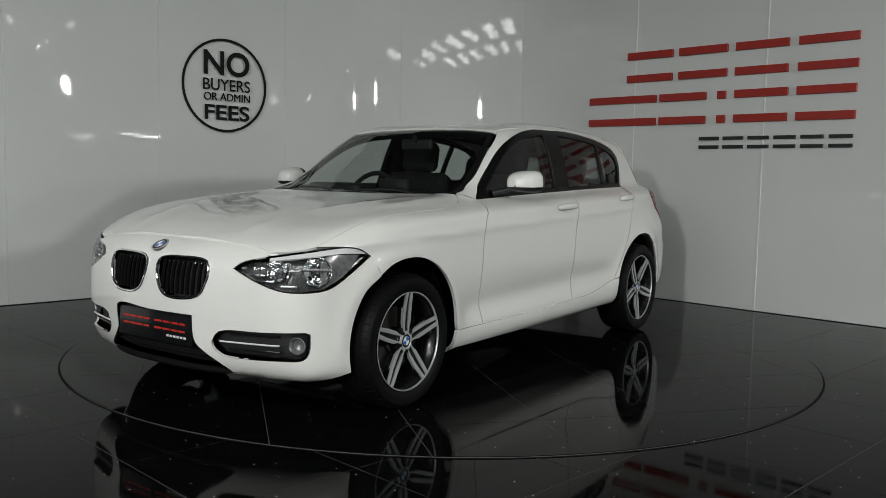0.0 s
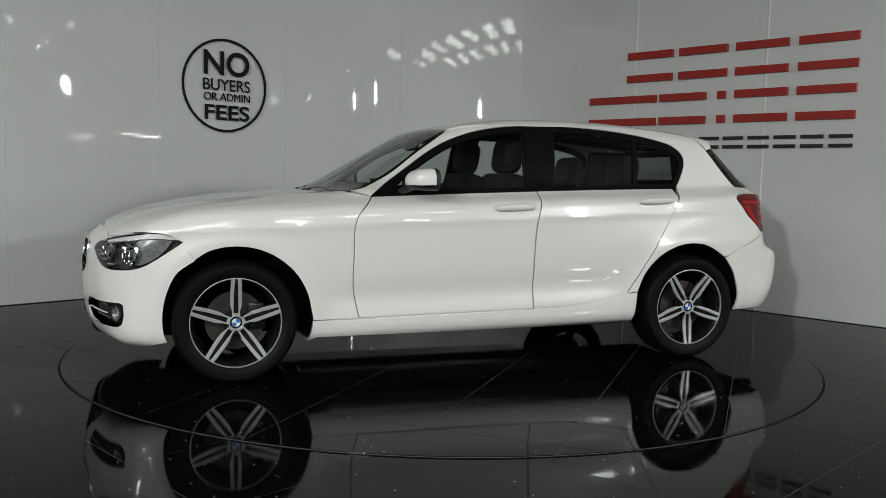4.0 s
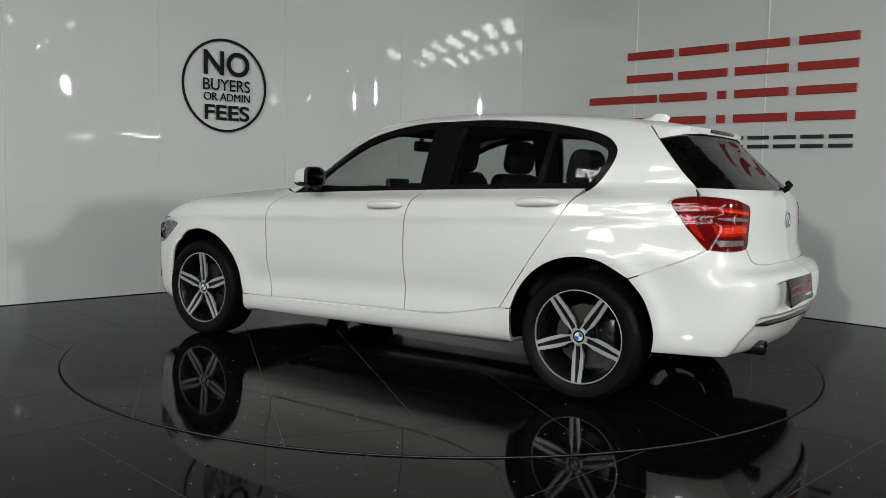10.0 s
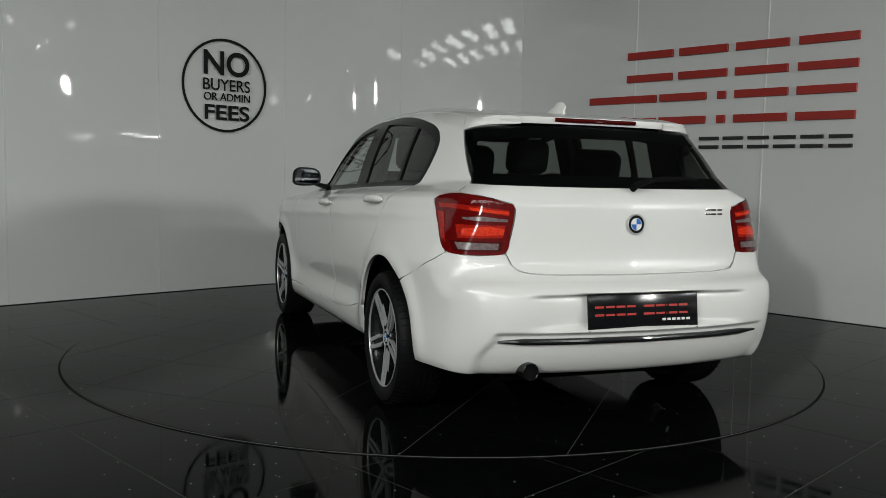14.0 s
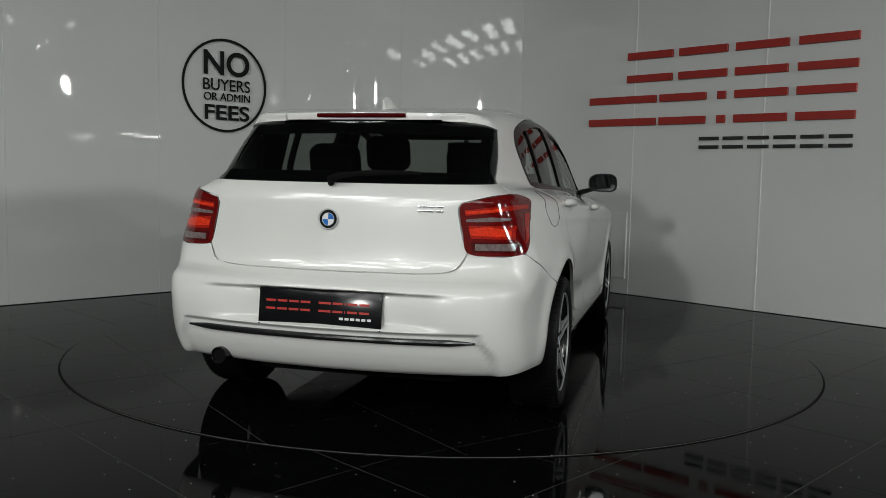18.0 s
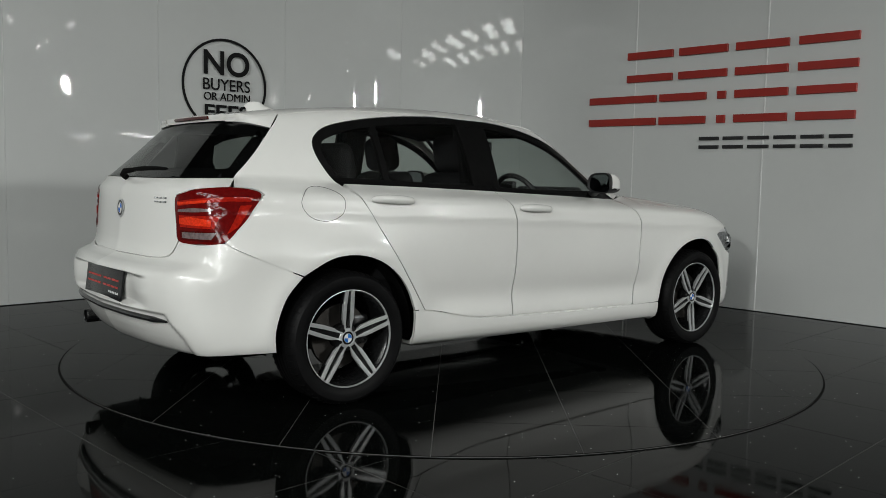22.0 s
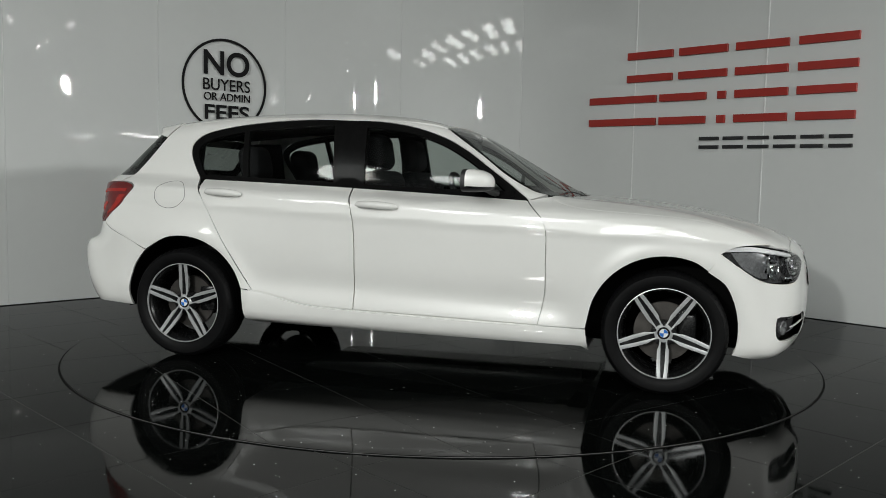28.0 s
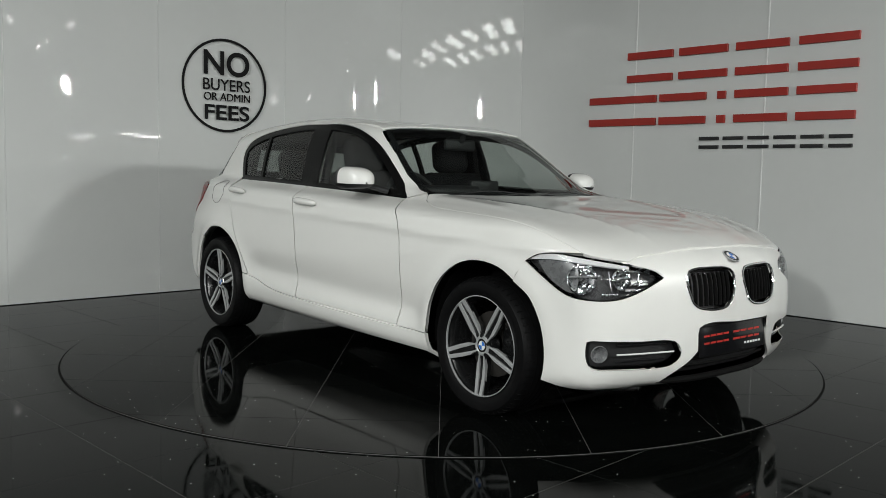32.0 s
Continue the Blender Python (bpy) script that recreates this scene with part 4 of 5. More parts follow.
backing("nose_frame", start, (-1.0, 0.0, 0.0), shape, lambda q, n: q[:, 0] > 1.9, 0.010, PAINT, 2.0)
bm = bmesh.new()
block(bm, (1.75, 1.46, 0.10), Matrix.Translation((0.0, 0, 0.270)), 0.03)
block(bm, (3.7, 0.98, 0.12), Matrix.Translation((0.0, 0, 0.25)), 0.03)
block(bm, (0.55, 0.95, 0.40), Matrix.Translation((1.40, 0, 0.42)), 0.05)
block(bm, (0.55, 0.95, 0.30), Matrix.Translation((-1.40, 0, 0.42)), 0.05)
block(bm, (0.10, 1.35, 0.22), Matrix.Translation((1.86, 0, 0.36)), 0.03)
block(bm, (0.12, 1.30, 0.16), Matrix.Translation((-1.90, 0, 0.40)), 0.03)
part("underbody", bm, DARK_INNER, car)
for ax in (ARCH_F, ARCH_R):
    for sign in (1, -1):
        bm = bmesh.new()
        lathe(bm, [(0.396, 0.80), (0.400, 0.76), (0.403, 0.52), (0.05, 0.50)], 48)
        kill = [v for v in bm.verts if v.co.z < -0.06]
        bmesh.ops.delete(bm, geom=kill, context="VERTS")
        m = Matrix.Translation((ax, 0, 0.315)) @ Matrix.Diagonal((1, sign, 1, 1))
        bmesh.ops.transform(bm, matrix=m, verts=bm.verts)
        part("wheel_housing", bm, DARK_INNER, car)

# Windows of the sides.
dlo_loop = outline_of(SIDE, DLO + DLO_LOW, (0, 15), gap=0.001, step=0.025)


def pane(points, sharp, name, mat):
    return outline_of(SIDE, [(x, 0.72, z) for x, z in points], sharp, step=0.02)


PANE_F = [(0.50, 1.000), (0.397, 1.085), (0.262, 1.178), (0.130, 1.245), (-0.040, 1.303), (-0.234, 1.334), (-0.325, 1.341), (-0.298, 1.018), (0.10, 1.004)]
PANE_R = [(-0.480, 1.024), (-0.520, 1.350), (-0.72, 1.343), (-0.95, 1.324), (-1.052, 1.312), (-1.018, 1.044)]
PANE_Q = [(-1.050, 1.046), (-1.083, 1.306), (-1.185, 1.288), (-1.300, 1.258), (-1.368, 1.216), (-1.370, 1.168), (-1.328, 1.085), (-1.303, 1.052)]
panes = [pane(PANE_F, (0, 6, 7), "", None), pane(PANE_R, (0, 1, 4, 5), "", None), pane(PANE_Q, (0, 1, 7), "", None)]
frames = panel("window_frame", SIDE, dlo_loop, SATIN_BLACK, holes=panes, step=0.04, depth=0.025, lift=-0.002)
for outline in panes:
    for one, sign in zip(panel("window_pane", SIDE, shrink(outline, -0.004), GLASS, depth=0.003, lift=-0.010, step=0.04), (0, 1)):
        one.visible_shadow = False


# ---- wheels ----
def wheel_parts(parent, turn):
    """A ten-spoke-pair alloy wheel on its tyre; outer face towards +y, hub at the origin."""
    bm = bmesh.new()
    lathe(bm, [(0.232, -0.100), (0.262, -0.110), (0.290, -0.108), (0.304, -0.094), (0.3115, -0.070), (0.3115, 0.070), (0.304, 0.094), (0.290, 0.108), (0.262, 0.110), (0.238, 0.101), (0.226, 0.092), (0.222, -0.09)], 72, closed=True)
    tyre = part("tyre", bm, RUBBER, parent, smooth=40)
    # Dark rings just proud of the tread, in place of the grooves' shade.
    shade_rings = bmesh.new()
    for y in (-0.045, -0.015, 0.015, 0.045):
        lathe(shade_rings, [(0.3118, y - 0.004), (0.3122, y), (0.3118, y + 0.004)], 72)
    part("groove_shade", shade_rings, DARK_INNER, tyre)
    # Dark raised bars on both shoulders, drawn for the shade in the sipes.
    shade_bars = bmesh.new()
    for k in range(60):
        for sgn in (-1, 1):
            turned = Matrix.Rotation(radians(6 * k + 2 * sgn), 4, "Y")
            block(shade_bars, (0.003, 0.040, 0.006), turned @ Matrix.Translation((0, sgn * 0.080, 0.3072)) @ Matrix.Rotation(radians(sgn * -14), 4, "X"))
    tagged(part("sipe_shade", shade_bars, DARK_INNER, tyre, smooth=0), kind="stuff")
    bm = bmesh.new()
    lathe(bm, [(0.228, 0.098), (0.232, 0.090), (0.224, 0.084), (0.214, 0.070), (0.205, 0.045), (0.198, -0.02), (0.196, -0.09), (0.206, -0.09), (0.212, 0.03), (0.222, 0.075), (0.226, 0.098)], 72, closed=True)
    part("rim_barrel", bm, RIM_DARK, parent, smooth=45)
    bm = bmesh.new()
    lathe(bm, [(0.2285, 0.0985), (0.2290, 0.1020), (0.2255, 0.1025), (0.2225, 0.0960), (0.2228, 0.0945)], 72)
    part("rim_lip", bm, RIM_FACE, parent, smooth=45)
    for k in range(5):
        a = radians(turn + 72 * k)
        m = Matrix.Rotation(-a, 4, "Y")
        dark = bmesh.new()
        # backing of the pair of spokes, narrow at the hub and wide at the rim
        rows = []
        for r, half, y in ((0.030, 0.018, 0.078), (0.09, 0.024, 0.076), (0.15, 0.029, 0.082), (0.205, 0.032, 0.090), (0.219, 0.032, 0.092)):
            rows.append([dark.verts.new(m @ Vector(p)) for p in ((r, y, -half), (r, y, half), (r, y - 0.035, half * 0.8), (r, y - 0.035, -half * 0.8))])
        for p, q in zip(rows, rows[1:]):
            for i in range(4):
                dark.faces.new((p[i], p[(i + 1) % 4], q[(i + 1) % 4], q[i]))
        bmesh.ops.recalc_face_normals(dark, faces=dark.faces)
        spoke = part("spoke", dark, RIM_DARK, parent)
        for sgn in (-1, 1):
            bright = bmesh.new()
            rows = []
            for r, c0, w, y in ((0.040, 0.0150, 0.0040, 0.0830), (0.060, 0.0165, 0.0040, 0.0835), (0.074, 0.0182, 0.0055, 0.0838), (0.088, 0.0205, 0.0085, 0.0842), (0.15, 0.0200, 0.0092, 0.0885), (0.20, 0.0172, 0.0092, 0.0955), (0.225, 0.0155, 0.0092, 0.0990)):
                z0, z1 = sgn * (c0 - w), sgn * (c0 + w)
                rows.append([bright.verts.new(m @ Vector(p)) for p in ((r, y, z0), (r, y + 0.001, (z0 + z1) / 2), (r, y, z1), (r, y - 0.014, z1), (r, y - 0.014, z0))])
            for p, q in zip(rows, rows[1:]):
                for i in range(5):
                    bright.faces.new((p[i], p[(i + 1) % 5], q[(i + 1) % 5], q[i]))
            bmesh.ops.recalc_face_normals(bright, faces=bright.faces)
            part("spoke_face", bright, RIM_FACE, spoke)
    bm = bmesh.new()
    lathe(bm, [(0.0, 0.080), (0.060, 0.080), (0.064, 0.072), (0.064, 0.03), (0.0, 0.03)], 40)
    part("hub", bm, RIM_DARK, parent, smooth=40)
    bm = bmesh.new()
    lathe(bm, [(0.0355, 0.0800), (0.0365, 0.0845), (0.0440, 0.0840), (0.0470, 0.0800)], 40)
    part("hub_ring", bm, RIM_FACE, parent, smooth=45)
    for k in range(5):
        a = radians(turn + 36 + 72 * k)
        bm = bmesh.new()
        drum(bm, 0.0085, 0.0085, 0.012, Matrix.Translation((0.046 * math.cos(a), 0.083, 0.046 * math.sin(a))) @ Matrix.Rotation(radians(90), 4, "X"), 6)
        part("wheel_bolt", bm, RIM_DARK, parent)
    cap = roundel(parent, "centre_cap", 0.034, Matrix.Translation((0, 0.0815, 0)), Vector((0, 1, 0)))
    bm = bmesh.new()
    lathe(bm, [(0.150, 0.010), (0.150, -0.012), (0.060, -0.012), (0.060, 0.010)], 48, closed=True)
    part("brake_disc", bm, BRAKE, parent, smooth=40)
    bm = bmesh.new()
    block(bm, (0.10, 0.06, 0.15), Matrix.Translation((-0.11, -0.01, 0.02)), 0.02)
    part("brake_caliper", bm, RIM_DARK, parent)


def roundel(parent, name, r, m, facing):
    """A round badge: a black ring with a bright edge round blue and white quarters. Local y is outwards."""
    bm = bmesh.new()
    lathe(bm, [(0.0, 0.001), (r * 0.94, 0.001), (r, -0.001), (r, -0.004)], 40, m)
    disc = part(name, bm, BLACK_GLOSS, parent, "round black badge with blue and white quarters")
    bm = bmesh.new()
    lathe(bm, [(r * 1.05, -0.003), (r * 1.05, 0.0015), (r * 0.98, 0.0028), (r * 0.90, 0.0012)], 40, m)
    lathe(bm, [(r * 0.64, 0.001), (r * 0.64, 0.002), (r * 0.59, 0.002), (r * 0.59, 0.001)], 40, m)
    part("badge_edge", bm, RIM_FACE, disc)
    for k in range(4):
        bm = bmesh.new()
        c = bm.verts.new(m @ Vector((0, 0.0018, 0)))
        pts = [bm.verts.new(m @ Vector((r * 0.6 * math.cos(math.pi / 2 * (k + i / 8)), 0.0016, r * 0.6 * math.sin(math.pi / 2 * (k + i / 8))))) for i in range(9)]
        for p, q in zip(pts, pts[1:]):
            bm.faces.new((c, q, p))
        part("badge_quarter", bm, BLUE if k % 2 else WHITE_ENAMEL, disc)
    return disc


# hub spots, and where a spoke pair points
for ax, sign, turn in ((ARCH_F, 1, 90), (ARCH_R, 1, -90), (ARCH_F, -1, -90), (ARCH_R, -1, 90)):
    wheel = empty("wheel")
    wheel.parent = car
    wheel.matrix_basis = pose(ax, sign * 0.765, 0.311, 0, 0, 0 if sign > 0 else 180)
    wheel_parts(wheel, turn)


# ---- car details ----
def on_nose(y, z):
    """The point of the nose at that width and height, and its outward normal."""
    p = cast(np.array([[2.6, y, z]]), np.array([[-1.0, 0.0, 0.0]]), 2.0)
    return Vector(p[0]), Vector(normals(p)[0])


def on_tail(y, z):
    p = cast(np.array([[-2.7, y, z]]), np.array([[1.0, 0.0, 0.0]]), 2.0)
    return Vector(p[0]), Vector(normals(p)[0])


def on_side(x, z):
    p = cast(np.array([[x, 1.15, z]]), np.array([[0.0, -1.0, 0.0]]), 1.1)
    return Vector(p[0]), Vector(normals(p)[0])


def facing(p, n):
    """A pose at p whose local y points along n and whose local z is as upright as can be."""
    y = n.normalized()
    x = y.cross(Vector((0, 0, 1))).normalized()
    z = x.cross(y)
    m = Matrix((x, y, z)).transposed().to_4x4()
    m.translation = p
    return m


def sunk(name, chart, outline, mat, parent, depth, both=True, label="", step=0.03):
    """A pocket behind an opening: its back, and walls out to the skin."""
    return panel(name, chart, outline, mat, parent=parent, both=both, label=label, lift=-depth, depth=-(depth - 0.003), step=step)


def mirrored(name, bm, mat, parents, label="", smooth=30.0):
    """A part of the left side, and its mirror image on the right."""
    me = bpy.data.meshes.new(name)
    bm.to_mesh(me)
    other = bm.copy()
    bmesh.ops.transform(other, matrix=Matrix.Diagonal((1, -1, 1, 1)), verts=other.verts)
    bmesh.ops.reverse_faces(other, faces=other.faces)
    bpy.data.meshes.remove(me)
    return finish(name, bm, mat, parents[0], label, smooth), finish(name, other, mat, parents[1], label, smooth)


# Headlamps: housing, clear lens, two reflectors with rings, a bright brow.
both_cars = (car, car)
lamp_in = shrink(loop["lamp"], 0.002)
housings = sunk("headlight", NOSE, lamp_in, LAMP_GREY, None, 0.060, label="dark headlight housing under a clear lens")
for k, one in enumerate(panel("lens", NOSE, lamp_in, LENS, step=0.03, depth=0.004, lift=0.0)):
    one.parent = housings[k]
    one.visible_shadow = False
BROW = [(1.956, 0.592, 0.722), (1.873, 0.721, 0.747), (1.750, 0.812, 0.762), (1.665, 0.846, 0.750), (1.612, 0.857, 0.724), (1.66, 0.845, 0.726), (1.75, 0.812, 0.732), (1.873, 0.721, 0.722), (1.956, 0.592, 0.706)]
for k, one in enumerate(panel("brow", NOSE, outline_of(NOSE, BROW, (0, 4, 8), step=0.015, gap=0.003), WHITE_PRINT, step=0.02, lift=-0.012, depth=0.012)):
    one.parent = housings[k]
for y, z, r, deep in ((0.775, 0.662, 0.062, 0.020), (0.640, 0.664, 0.044, 0.018)):
    p, n = on_nose(y, z)
    n = (n + Vector((0.8, 0, 0))).normalized()
    m = facing(p - n * deep, n)
    bm = bmesh.new()
    lathe(bm, [(r, 0.0), (r * 1.04, -0.003), (r * 0.95, -0.012), (r * 0.80, -0.022), (r * 0.62, -0.026), (r * 0.45, -0.036), (r * 0.24, -0.040)], 14, m)
    for i, v in enumerate(bm.verts):
        v.co += n * 0.006 * math.sin(i * 2.4)
    refl = mirrored("reflector", bm, CHROME, housings, "", 0)
    bm = bmesh.new()
    lathe(bm, [(0.0, -0.014), (r * 0.13, -0.016), (r * 0.16, -0.024), (r * 0.16, -0.044)], 20, m)
    mirrored("bulb_cap", bm, LAMP_SILVER, refl)
    bm = bmesh.new()
    block(bm, (r * 1.9, 0.010, r * 0.16), m @ Matrix.Translation((0, 0.0, r * 0.15)), 0.003)
    mirrored("reflector_bridge", bm, LAMP_SILVER, refl)
SIDE_LIGHT = [(1.655, 0.842, 0.722), (1.72, 0.815, 0.730), (1.80, 0.770, 0.726), (1.83, 0.775, 0.68), (1.83, 0.795, 0.60), (1.795, 0.808, 0.602), (1.715, 0.834, 0.652)]
for k, one in enumerate(panel("side_reflector", NOSE, outline_of(NOSE, SIDE_LIGHT, (0, 4), step=0.015), LAMP_SILVER, step=0.02, lift=-0.022, depth=0.012)):
    one.parent = housings[k]
for y0, z0, y1, z1 in ((0.690, 0.700, 0.690, 0.615), (0.560, 0.690, 0.575, 0.640)):
    (p, n), (q, _) = on_nose(y0, z0), on_nose(y1, z1)
    bm = bmesh.new()
    tube(bm, [p - n * 0.016, (p + q) / 2 - n * 0.020, q - n * 0.016], 0.004, 6)
    mirrored("lamp_rib", bm, CHROME, housings)
bm = bmesh.new()
for i, (y, z) in enumerate(((0.56, 0.645), (0.60, 0.620), (0.70, 0.602))):
    p, n = on_nose(y, z)
    block(bm, (0.070, 0.012, 0.010), facing(p - n * 0.022, n), 0.003)
mirrored("inner_trim", bm, RIM_BRIGHT, housings)

# Kidney grilles: chrome surround, dark back, upright bars.
def along_loop(chart, outline, lift):
    p = chart.lift(outline)
    return p + normals(p) * lift


grille_backs = sunk("grille", NOSE, loop["kidney"], BLACK_PLASTIC, None, 0.055, label="black radiator grille with chrome surround")
bm = bmesh.new()
tube(bm, along_loop(NOSE, shrink(loop["kidney"], 0.001), 0.001), 0.0062, 8, closed=True)
mirrored("grille_surround", bm, CHROME, grille_backs)
for k in range(9):
    y = 0.066 + k * 0.0315
    bm = bmesh.new()
    pts = []
    top, low = 0.684 - 0.00012 * 0, 0.538 + 0.25 * max(0, 0.11 - y) ** 1.0
    low += 0.10 * max(0, y - 0.27)
    for i in range(5):
        z = top - (top - low) * i / 4
        p, n = on_nose(y, z)
        pts.append(p - n * 0.016)
    tube(bm, pts, 0.006, 6, flat=1.6)
    mirrored("grille_bar", bm, DARK_INNER, grille_backs)
    bm = bmesh.new()
    p, n = on_nose(y, top - 0.004)
    block(bm, (0.007, 0.008, 0.014), facing(p - n * 0.012, n), 0.003)
    mirrored("bar_tip", bm, CHROME, grille_backs)

# Side air intakes with a bright blade and a fog lamp.
intakes = sunk("air_intake", NOSE, loop["intake"], BLACK_PLASTIC, None, 0.05, label="black bumper air intake with a fog lamp")
pts = []
for y in np.linspace(0.395, 0.665, 9):
    p, n = on_nose(float(y), 0.352)
    pts.append(p - n * 0.012)
bm = bmesh.new()
tube(bm, pts, 0.0055, 8, flat=0.7)
mirrored("intake_blade", bm, WHITE_PRINT, intakes, "pale bar across the intake")
p, n = on_nose(0.726, 0.354)
n = (n + Vector((0.6, 0, 0))).normalized()
m = facing(p - n * 0.012, n)
bm = bmesh.new()
lathe(bm, [(0.034, 0.006), (0.037, 0.0), (0.033, -0.004), (0.022, -0.022), (0.0, -0.028)], 28, m)
fogs = mirrored("fog_lamp", bm, LAMP_SILVER, intakes)
bm = bmesh.new()
lathe(bm, [(0.0, 0.010), (0.018, 0.009), (0.033, 0.004)], 28, m)
for one in mirrored("fog_lens", bm, LENS, fogs):
    one.visible_shadow = False
bm = bmesh.new()
for z in (0.315, 0.385):
    pts = []
    for y in np.linspace(0.42, 0.66, 7):
        p, n = on_nose(float(y), z)
        pts.append(p - n * 0.035)
    tube(bm, pts, 0.005, 6)
mirrored("intake_bar", bm, BLACK_GLOSS, intakes)

# Lower mouth, chin and the front plate.
mouth_back = sunk("lower_grille", NOSE, mouth, BLACK_PLASTIC, car, 0.045, both=False)[0]
for z in (0.305, 0.275):
    pts = []
    for y in np.linspace(-0.32, 0.32, 13):
        p, n = on_nose(float(y), z)
        pts.append(p - n * 0.022)
    bm = bmesh.new()
    tube(bm, pts, 0.006, 6)
    part("grille_bar", bm, DARK_INNER, mouth_back)
pts = []
for y in np.linspace(-0.43, 0.43, 23):
    p, n = on_nose(float(y), 0.214)
    pts.append(p + Vector((-0.006, 0, 0.002)))
bm = bmesh.new()
tube(bm, pts, [0.004 + 0.012 * min(1.0, (0.44 - abs(v.y)) / 0.10) for v in pts], 10, flat=0.9)
part("chin_lip", bm, DARK_INNER, car, "black lower lip of the front bumper")


def plate(name, m, label, tall):
    """A black show plate with a row of red marks and a short white row. Local y is outwards, x to its right-hand side."""
    bm = bmesh.new()
    block(bm, (0.525, 0.008, tall), m, 0.003)
    board = part(name, bm, PLATE_BLACK, car, label)
    x = 0.235
    for w in (0.050, 0.050, 0.050, 0.050, 0.0, 0.060, 0.050, 0.012, 0.050, 0.050):
        if w:
            for dz in (0.024, -0.008):
                bm = bmesh.new()
                block(bm, (w - 0.008, 0.002, 0.009), m @ Matrix.Translation((x - w / 2, 0.0036, dz)), 0.0004, 1)
                part("red_bar", bm, PLATE_RED, board)
        x -= w if w else 0.028
    for k in range(6):
        bm = bmesh.new()
        block(bm, (0.017, 0.002, 0.010), m @ Matrix.Translation((-0.095 - k * 0.0235, 0.0036, -0.034)), 0.0004, 1)
        part("white_bar", bm, WHITE_PRINT, board)
    return board


front_plate = plate("number_plate", facing(Vector((2.080, 0.0, 0.380)), Vector((1, 0, 0.06))), "black plate with a row of red marks", 0.130)
rear_plate = plate("number_plate", facing(Vector((-2.180, 0.0, 0.533)), Vector((-1, 0, 0.12))), "black plate with a row of red marks", 0.148)

# Badges.
p, n = on_nose(0.0, 0.737)
n = (n + Vector((0, 0, 0.5))).normalized()
roundel(car, "bonnet_badge", 0.039, facing(p + n * 0.005, n), None)
p, n = on_tail(0.0, 0.886)
roundel(car, "tailgate_badge", 0.041, facing(p + n * 0.004, n), None)
for k, w in enumerate((0.012, 0.012, 0.030, 0.030)):
    y = -0.372 - (0.0, 0.017, 0.042, 0.080)[k]
    for dz in (0.009, -0.009):
        p, n = on_tail(y, 0.938 + dz)
        bm = bmesh.new()
        block(bm, (w, 0.005, 0.008), facing(p + n * 0.003, n), 0.0015)
        part("model_mark", bm, CHROME, car)

# Tail lamps.
lamp_loop = outline_of(TAIL, TAIL_LAMP, (4,), gap=0.002, step=0.015)
lamps = panel("tail_light", TAIL, lamp_loop, RED_LENS, step=0.02, depth=0.02, lift=0.003, label="red tail light with a clear lower strip")


def lamp_strip(name, points, mat, lift, sharp="all", label=""):
    for k, one in enumerate(panel(name, TAIL, outline_of(TAIL, points, sharp, step=0.012), mat, step=0.016, lift=lift, depth=0.003, label=label)):
        one.parent = lamps[k]


lamp_strip("upper_band", [(-1.765, 0.740, 0.958), (-1.85, 0.697, 0.958), (-1.95, 0.63, 0.950), (-2.03, 0.547, 0.936), (-2.03, 0.550, 0.914), (-1.95, 0.635, 0.930), (-1.85, 0.705, 0.940), (-1.785, 0.748, 0.940)], RED_MID, 0.0045)
lamp_strip("upper_glow", [(-1.92, 0.66, 0.945), (-2.03, 0.549, 0.931), (-2.03, 0.551, 0.920), (-1.93, 0.655, 0.932)], RED_BRIGHT, 0.006)
lamp_strip("grey_strip", [(-1.91, 0.690, 0.906), (-1.97, 0.625, 0.910), (-2.03, 0.553, 0.900), (-2.03, 0.555, 0.890), (-1.96, 0.640, 0.892), (-1.92, 0.690, 0.898)], CLEAR_GREY, 0.0045)
lamp_strip("light_band", [(-1.90, 0.715, 0.876), (-2.03, 0.563, 0.876), (-2.03, 0.574, 0.826), (-1.93, 0.718, 0.822)], RED_MID, 0.0045)
lamp_strip("light_core", [(-1.925, 0.695, 0.858), (-1.99, 0.615, 0.872), (-2.03, 0.567, 0.862), (-2.03, 0.572, 0.838), (-1.935, 0.702, 0.832)], RED_BRIGHT, 0.006)
lamp_strip("side_band", [(-1.795, 0.768, 0.925), (-1.835, 0.748, 0.922), (-1.885, 0.765, 0.835), (-1.905, 0.765, 0.800), (-1.87, 0.783, 0.828)], RED_MID, 0.0045)
lamp_strip("lower_band", [(-1.915, 0.755, 0.812), (-2.036, 0.578, 0.812), (-2.036, 0.585, 0.770), (-1.945, 0.748, 0.768)], RED_DEEP, 0.0045)
lamp_strip("reversing_strip", [(-1.932, 0.735, 0.806), (-2.03, 0.592, 0.804), (-2.03, 0.594, 0.779), (-1.952, 0.728, 0.777)], CLEAR_GREY, 0.006, label="clear reversing light strip")

# Black gloss strip along the rear bumper, tail pipe, brake light, wiper, aerial.
pts = []
for y in np.linspace(-0.622, 0.622, 41):
    p, n = on_tail(float(y), 0.425)
    pts.append(p + n * 0.004)
bm = bmesh.new()
tube(bm, pts, [0.004 + 0.009 * min(1, (0.625 - abs(v.y)) / 0.10) for v in pts], 10, flat=1.0)
part("bumper_strip", bm, BLACK_GLOSS, car, "gloss black strip along the rear bumper")
bm = bmesh.new()
lathe(bm, [(0.030, 0.0), (0.030, 0.20), (0.036, 0.20), (0.036, 0.0), (0.033, -0.004)], 28, Matrix.Translation((-2.125, 0.479, 0.298)) @ Matrix.Rotation(radians(-90), 4, "Z"), closed=True)
